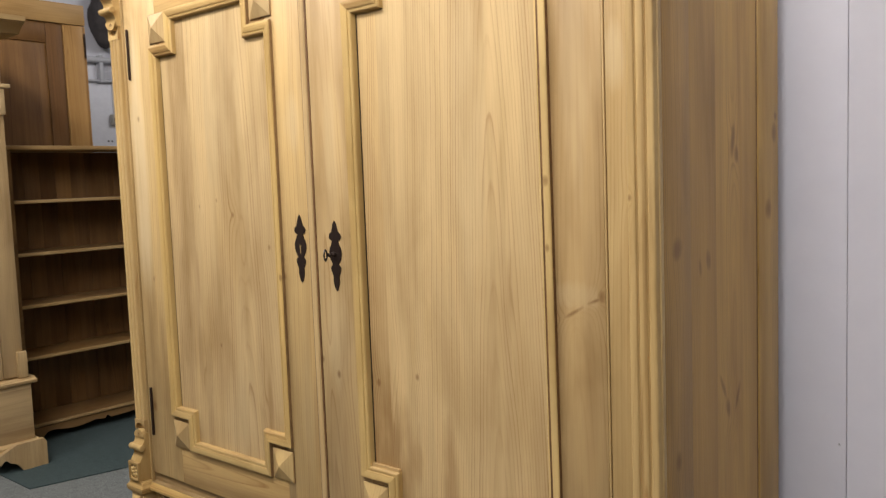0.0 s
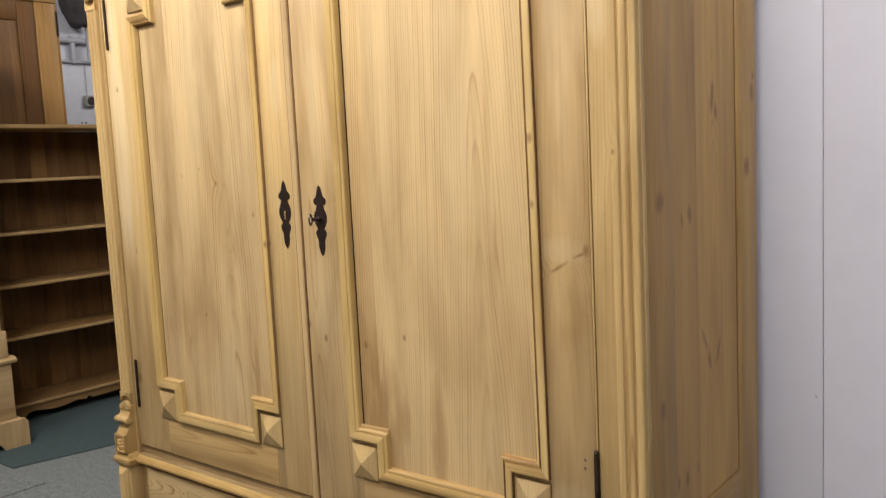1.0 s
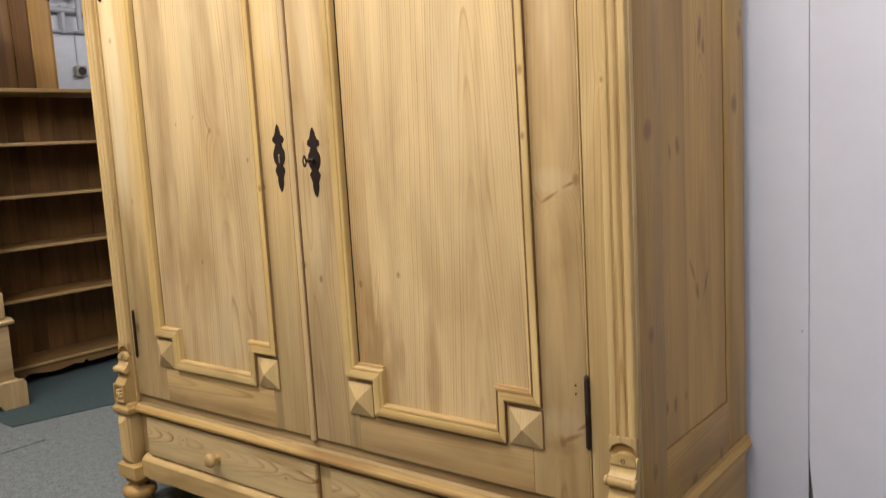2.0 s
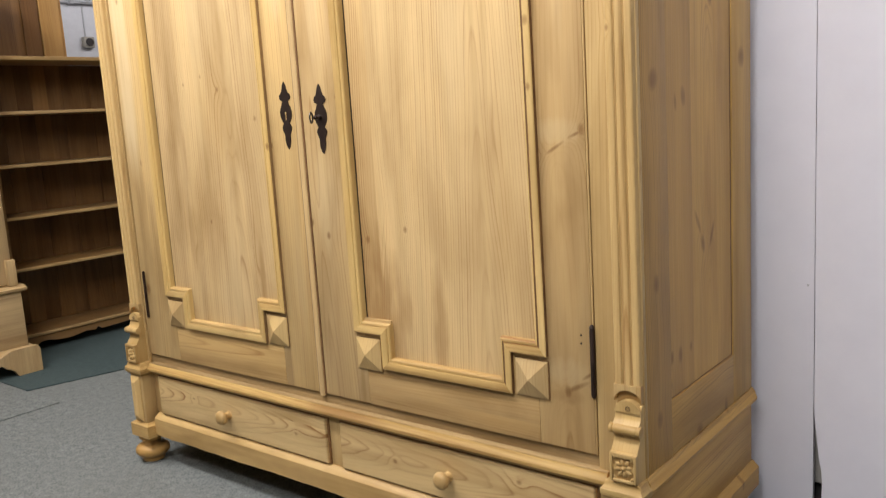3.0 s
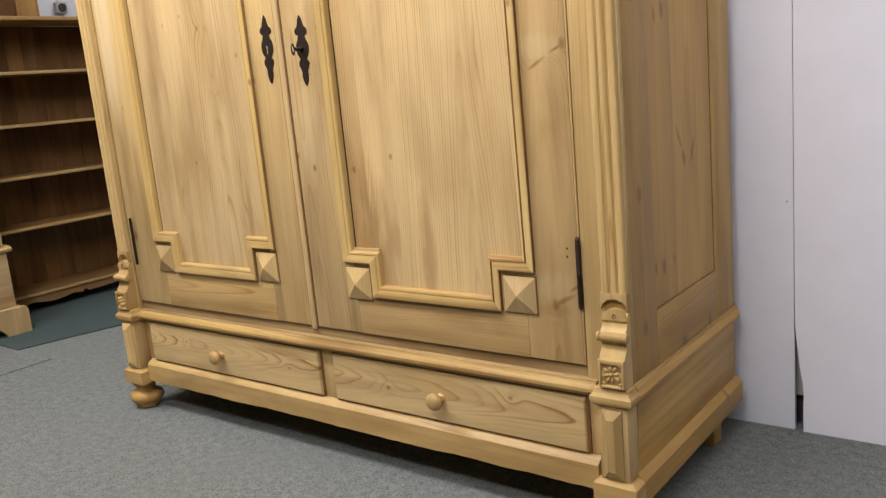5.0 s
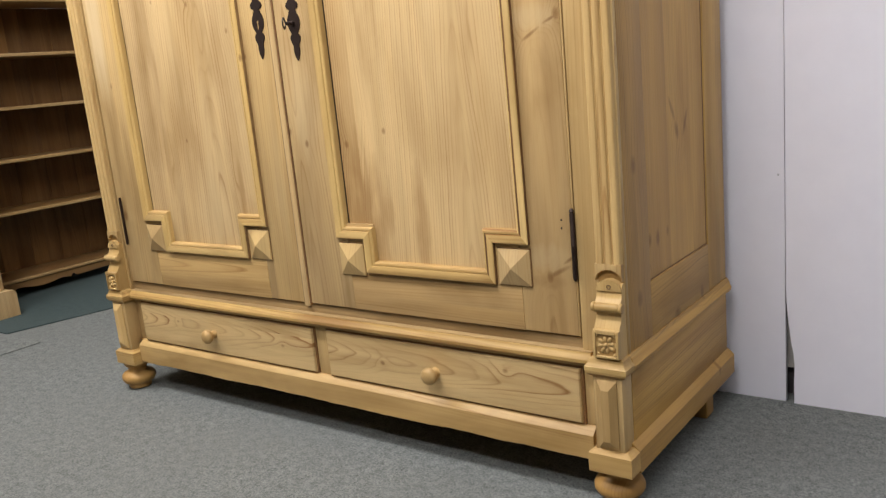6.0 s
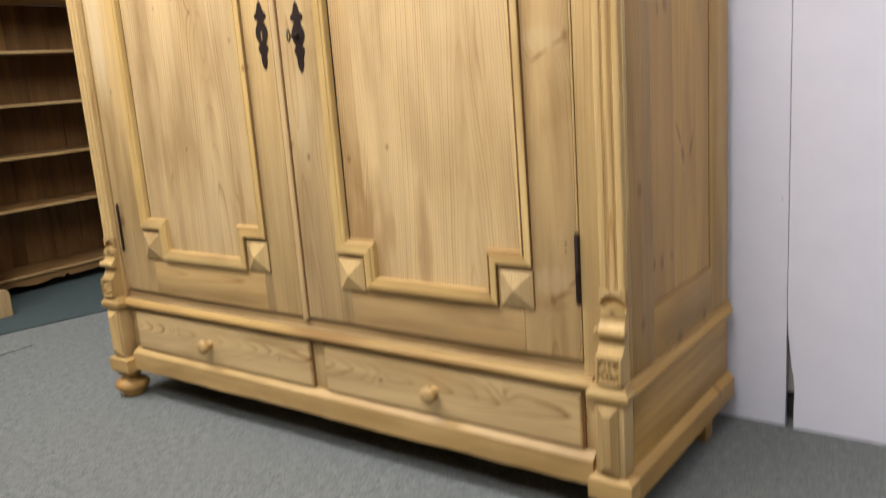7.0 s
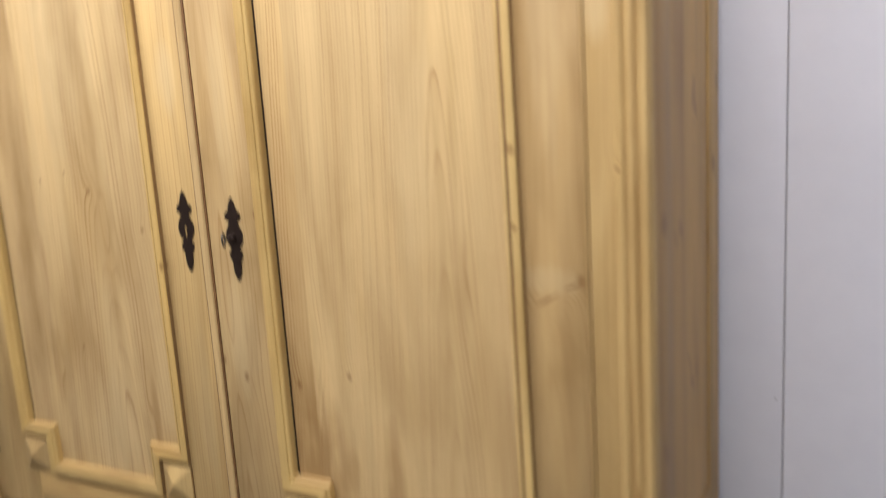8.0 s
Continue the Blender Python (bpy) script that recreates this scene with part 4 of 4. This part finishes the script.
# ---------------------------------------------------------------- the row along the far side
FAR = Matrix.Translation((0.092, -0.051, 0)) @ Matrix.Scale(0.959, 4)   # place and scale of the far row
BX = -1.80
bookcase = thing("bookcase", "low open pine bookcase with dark brown boards, empty shelves", "bookcase")
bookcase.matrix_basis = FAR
BY0, BY1, BD = 0.43, 1.60, 0.27
SHELVES = (0.098, 0.427, 0.677, 0.927, 1.178)
for a, b in ((BY0, BY0 + 0.022), (BY1 - 0.022, BY1)):
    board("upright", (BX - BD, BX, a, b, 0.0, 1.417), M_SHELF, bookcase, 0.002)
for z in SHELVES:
    board("shelf_edge", (BX - 0.0085, BX - 0.001, BY0 + 0.0225, BY1 - 0.0225, z - 0.015, z + 0.0005), M_LIP, bookcase, 0.002, "front edge, paler with its light put into the colour")
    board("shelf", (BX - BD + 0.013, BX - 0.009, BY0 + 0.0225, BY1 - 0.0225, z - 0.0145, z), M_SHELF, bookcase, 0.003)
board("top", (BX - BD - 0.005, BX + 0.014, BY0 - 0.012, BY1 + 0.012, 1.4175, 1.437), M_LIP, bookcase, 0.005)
n_back = 7
for i in range(n_back):
    a = BY0 + 0.0225 + i * (BY1 - BY0 - 0.045) / n_back
    b = BY0 + 0.0225 + (i + 1) * (BY1 - BY0 - 0.045) / n_back
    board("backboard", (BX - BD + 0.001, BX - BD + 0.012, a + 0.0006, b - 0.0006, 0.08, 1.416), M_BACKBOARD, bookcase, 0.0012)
# shaped apron between two feet
ap = [(BY0 + 0.0225, 0.079), (BY0 + 0.0225, 0.004), (BY0 + 0.055, 0.004)]
ap += [(BY0 + 0.060 + 0.055 * i / 6, 0.006 + 0.046 * math.sin(math.pi / 2 * i / 6)) for i in range(7)]
ap += [(BY0 + 0.14 + 0.20 * i / 6, 0.052 - 0.014 * math.sin(math.pi * i / 6)) for i in range(7)]
mid_y = (BY0 + BY1) / 2
ap += [(BY0 + 0.39 + 0.035 * i / 5, 0.044 + 0.014 * math.sin(math.pi * i / 5)) for i in range(6)]
ap += [(mid_y + 0.02, 0.050)]
ap = ap + [(2 * mid_y - p, q) for p, q in ap[::-1]]
part("apron", add_extrusion(bmesh.new(), ap, "x", BX - 0.024, BX - 0.009), M_SHELF, bookcase, "shaped apron with cut-out scrolls", 40)

# tall pale cabinet standing forward of the bookcase
CX = -1.515
cabinet = thing("cabinet", "tall pale stripped pine cupboard with bracket feet beside the bookcase", "cabinet")
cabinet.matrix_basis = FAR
CY0, CY1 = -0.82, 0.318
board("case", (CX - 0.50, CX - 0.012, CY0, CY1, 0.40, 1.90), M_PALE, cabinet, 0.003)
board("front_post", (CX - 0.0115, CX, CY1 - 0.085, CY1, 0.41, 1.88), M_PALE, cabinet, 0.003)
board("front_door", (CX - 0.0115, CX - 0.003, CY0 + 0.09, CY1 - 0.088, 0.41, 1.88), M_PALE, cabinet, 0.003)
board("base_case", (CX - 0.50, CX + 0.012, CY0 - 0.01, CY1 + 0.020, 0.125, 0.372), M_PALE_LYING, cabinet, 0.003)
cap = [(CX - 0.50, 0.3725), (CX + 0.014, 0.3725), (CX + 0.030, 0.380), (CX + 0.032, 0.390), (CX + 0.020, 0.3945), (CX + 0.004, 0.402), (CX - 0.50, 0.402)]
part("waist_ledge", add_extrusion(bmesh.new(), cap, "y", CY0 - 0.02, CY1 + 0.040), M_PALE_LYING, cabinet, "", 30)
board("corner_block", (CX - 0.004, CX + 0.012, CY1 - 0.03, CY1 + 0.014, 0.4025, 0.520), M_PALE, cabinet, 0.005)
plin = [(CX - 0.50, 0.083), (CX + 0.024, 0.083), (CX + 0.024, 0.112), (CX + 0.013, 0.1245), (CX - 0.50, 0.1245)]
part("plinth", add_extrusion(bmesh.new(), plin, "y", CY0 - 0.02, CY1 + 0.036), M_PALE_LYING, cabinet, "", 30)
# bracket foot with scalloped inner edge
ft = [(CY1 + 0.052, 0.0), (CY1 + 0.052, 0.108), (CY1 + 0.042, 0.124), (CY1 - 0.075, 0.124), (CY1 - 0.16, 0.085), (CY1 - 0.155, 0.060)]
ft += [(CY1 - 0.148 + 0.045 * i / 6, 0.048 + 0.018 * math.sin(math.pi * i / 6)) for i in range(7)]
ft += [(CY1 - 0.098 + 0.042 * i / 6, 0.046 - 0.040 * (i / 6) ** 2) for i in range(7)]
ft += [(CY1 - 0.050, 0.0)]
part("bracket_foot", add_extrusion(bmesh.new(), ft, "x", CX + 0.0245, CX + 0.050), M_PALE, cabinet, "scalloped bracket foot", 40)
part("bracket_foot", add_extrusion(bmesh.new(), [(CY0 - 0.02, 0.0), (CY0 + 0.06, 0.0), (CY0 + 0.1, 0.0825), (CY0 - 0.02, 0.0825)], "x", CX - 0.02, CX + 0.02), M_PALE, cabinet, "", 40)
board("back_foot", (CX - 0.49, CX - 0.43, CY1 - 0.08, CY1, 0.0, 0.0825), M_PALE, cabinet, 0.003)
board("back_foot", (CX - 0.49, CX - 0.43, CY0, CY0 + 0.08, 0.0, 0.0825), M_PALE, cabinet, 0.003)
board("upper_ledge", (CX - 0.001, CX + 0.024, CY1 - 0.09, CY1 + 0.028, 1.665, 1.682), M_PALE, cabinet, 0.004)
board("upper_block", (CX - 0.001, CX + 0.014, CY1 - 0.06, CY1 + 0.006, 1.550, 1.6645), M_PALE, cabinet, 0.006)
crown = [(CX - 0.50, 1.9005), (CX + 0.012, 1.9005), (CX + 0.045, 1.925), (CX + 0.085, 1.945), (CX + 0.090, 1.965), (CX - 0.50, 1.965)]
part("crown", add_extrusion(bmesh.new(), crown, "y", CY0 - 0.06, CY1 + 0.085), M_PALE_LYING, cabinet, "moulded crown", 30)

# tall brown wardrobe behind the bookcase
RX = -2.16
brown = thing("armoire", "tall brown waxed pine wardrobe behind the bookcase", "wardrobe")
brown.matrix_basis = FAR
RY1 = 1.046
board("carcass", (RX - 0.52, RX - 0.022, -0.25, RY1, 0.0, 2.21), M_HONEY, brown, 0.004)
board("corner_post", (RX - 0.0215, RX, RY1 - 0.122, RY1 - 0.014, 0.0, 2.100), M_HONEY, brown, 0.004)
board("edge_post", (RX - 0.0215, RX - 0.004, RY1 - 0.0135, RY1, 0.0, 2.100), M_HONEY, brown, 0.003)
board("top_rail", (RX - 0.0215, RX + 0.004, -0.25, RY1 - 0.002, 2.102, 2.21), M_HONEY_LYING, brown, 0.004)
board("door_stile", (RX - 0.0215, RX - 0.006, RY1 - 0.214, RY1 - 0.125, 0.06, 2.099), M_BROWN_DEEP, brown, 0.003)
board("door_rail", (RX - 0.0215, RX - 0.007, 0.0, RY1 - 0.216, 1.995, 2.099), M_BROWN, brown, 0.003)
board("door_panel", (RX - 0.0215, RX - 0.012, 0.0, RY1 - 0.216, 0.06, 1.993), M_BROWN, brown, 0.002)

board("hinge", (RX - 0.003, RX + 0.004, RY1 - 0.0128, RY1 - 0.004, 1.93, 2.06), M_IRON, brown, 0.0015, "black iron hinge")

# wall fittings beyond the row
WX = -3.744


def rod(bm, p, q, r, n=10):
    """A round bar between two points."""
    a, b = Vector(p), Vector(q)
    m = Matrix.Translation((a + b) / 2) @ (b - a).to_track_quat("Z", "Y").to_matrix().to_4x4()
    bmesh.ops.create_cone(bm, cap_ends=True, segments=n, radius1=r, radius2=r, depth=(b - a).length, matrix=m)
    return bm


pipes = thing("wall_pipes", "grey painted pipes running along the white wall", "pipe")
part("pipe", rod(bmesh.new(), (WX + 0.05, 0.6, 2.13), (WX + 0.05, 3.2, 2.13), 0.022), M_PIPE, pipes, "", 60)
part("pipe", rod(bmesh.new(), (WX + 0.03, 0.6, 1.98), (WX + 0.03, 3.2, 1.98), 0.010), M_PIPE, pipes, "", 60)
part("pipe", rod(bmesh.new(), (WX + 0.08, 2.055, 1.99), (WX + 0.08, 2.055, 2.98), 0.020), M_PIPE, pipes, "", 60)
for y in (1.93, 2.30):
    part("clip", add_box(bmesh.new(), WX, WX + 0.06, y, y + 0.03, 1.965, 2.165, 0.004), M_PIPE, pipes)
cable = thing("socket_cable", "thin grey cable down the white wall to a socket", "cable")
part("cable", rod(bmesh.new(), (WX + 0.006, 2.045, 1.73), (WX + 0.006, 2.045, 1.98), 0.005, 8), M_PIPE, cable, "", 60)
socket = thing("wall_socket", "aged surface-mounted round wall socket", "socket")
part("socket_box", add_box(bmesh.new(), WX, WX + 0.045, 2.010, 2.095, 1.655, 1.735, 0.008), M_SOCKET, socket)
part("socket_ring", add_turned(bmesh.new(), WX + 0.045, 2.053, 1.695, [(0.030, 0.0), (0.030, 0.006), (0.024, 0.008), (0.023, 0.002)], "x", 20), M_DARK, socket)
bag = thing("hanging_bag", "dark cloth bag hanging high on the wall", "bag")
bm = bmesh.new()
bmesh.ops.create_icosphere(bm, subdivisions=4, radius=1.0)
for v in bm.verts:
    n = noise.noise(v.co * 2.2) * 0.16 + noise.noise(v.co * 6.0) * 0.05
    v.co = Vector((WX + 0.115 + 0.10 * v.co.x * (1 + n), 1.985 + 0.135 * v.co.y * (1 + n), 2.42 + 0.21 * v.co.z * (1 + n)))
part("sack", bm, M_DARK, bag, "", 60)
part("strap", rod(bmesh.new(), (WX + 0.03, 1.985, 2.58), (WX + 0.01, 1.985, 2.82), 0.008), M_DARK, bag)
for y, z in ((2.02, 1.535), (1.99, 1.535)):
    screw = thing("wall_screw", "small dark screw in the white wall", "screw", "screws in the wall")
    part("screw_head", add_turned(bmesh.new(), WX, y, z, [(0.007, 0.0), (0.006, 0.004)], "x", 10), M_DARK, screw)
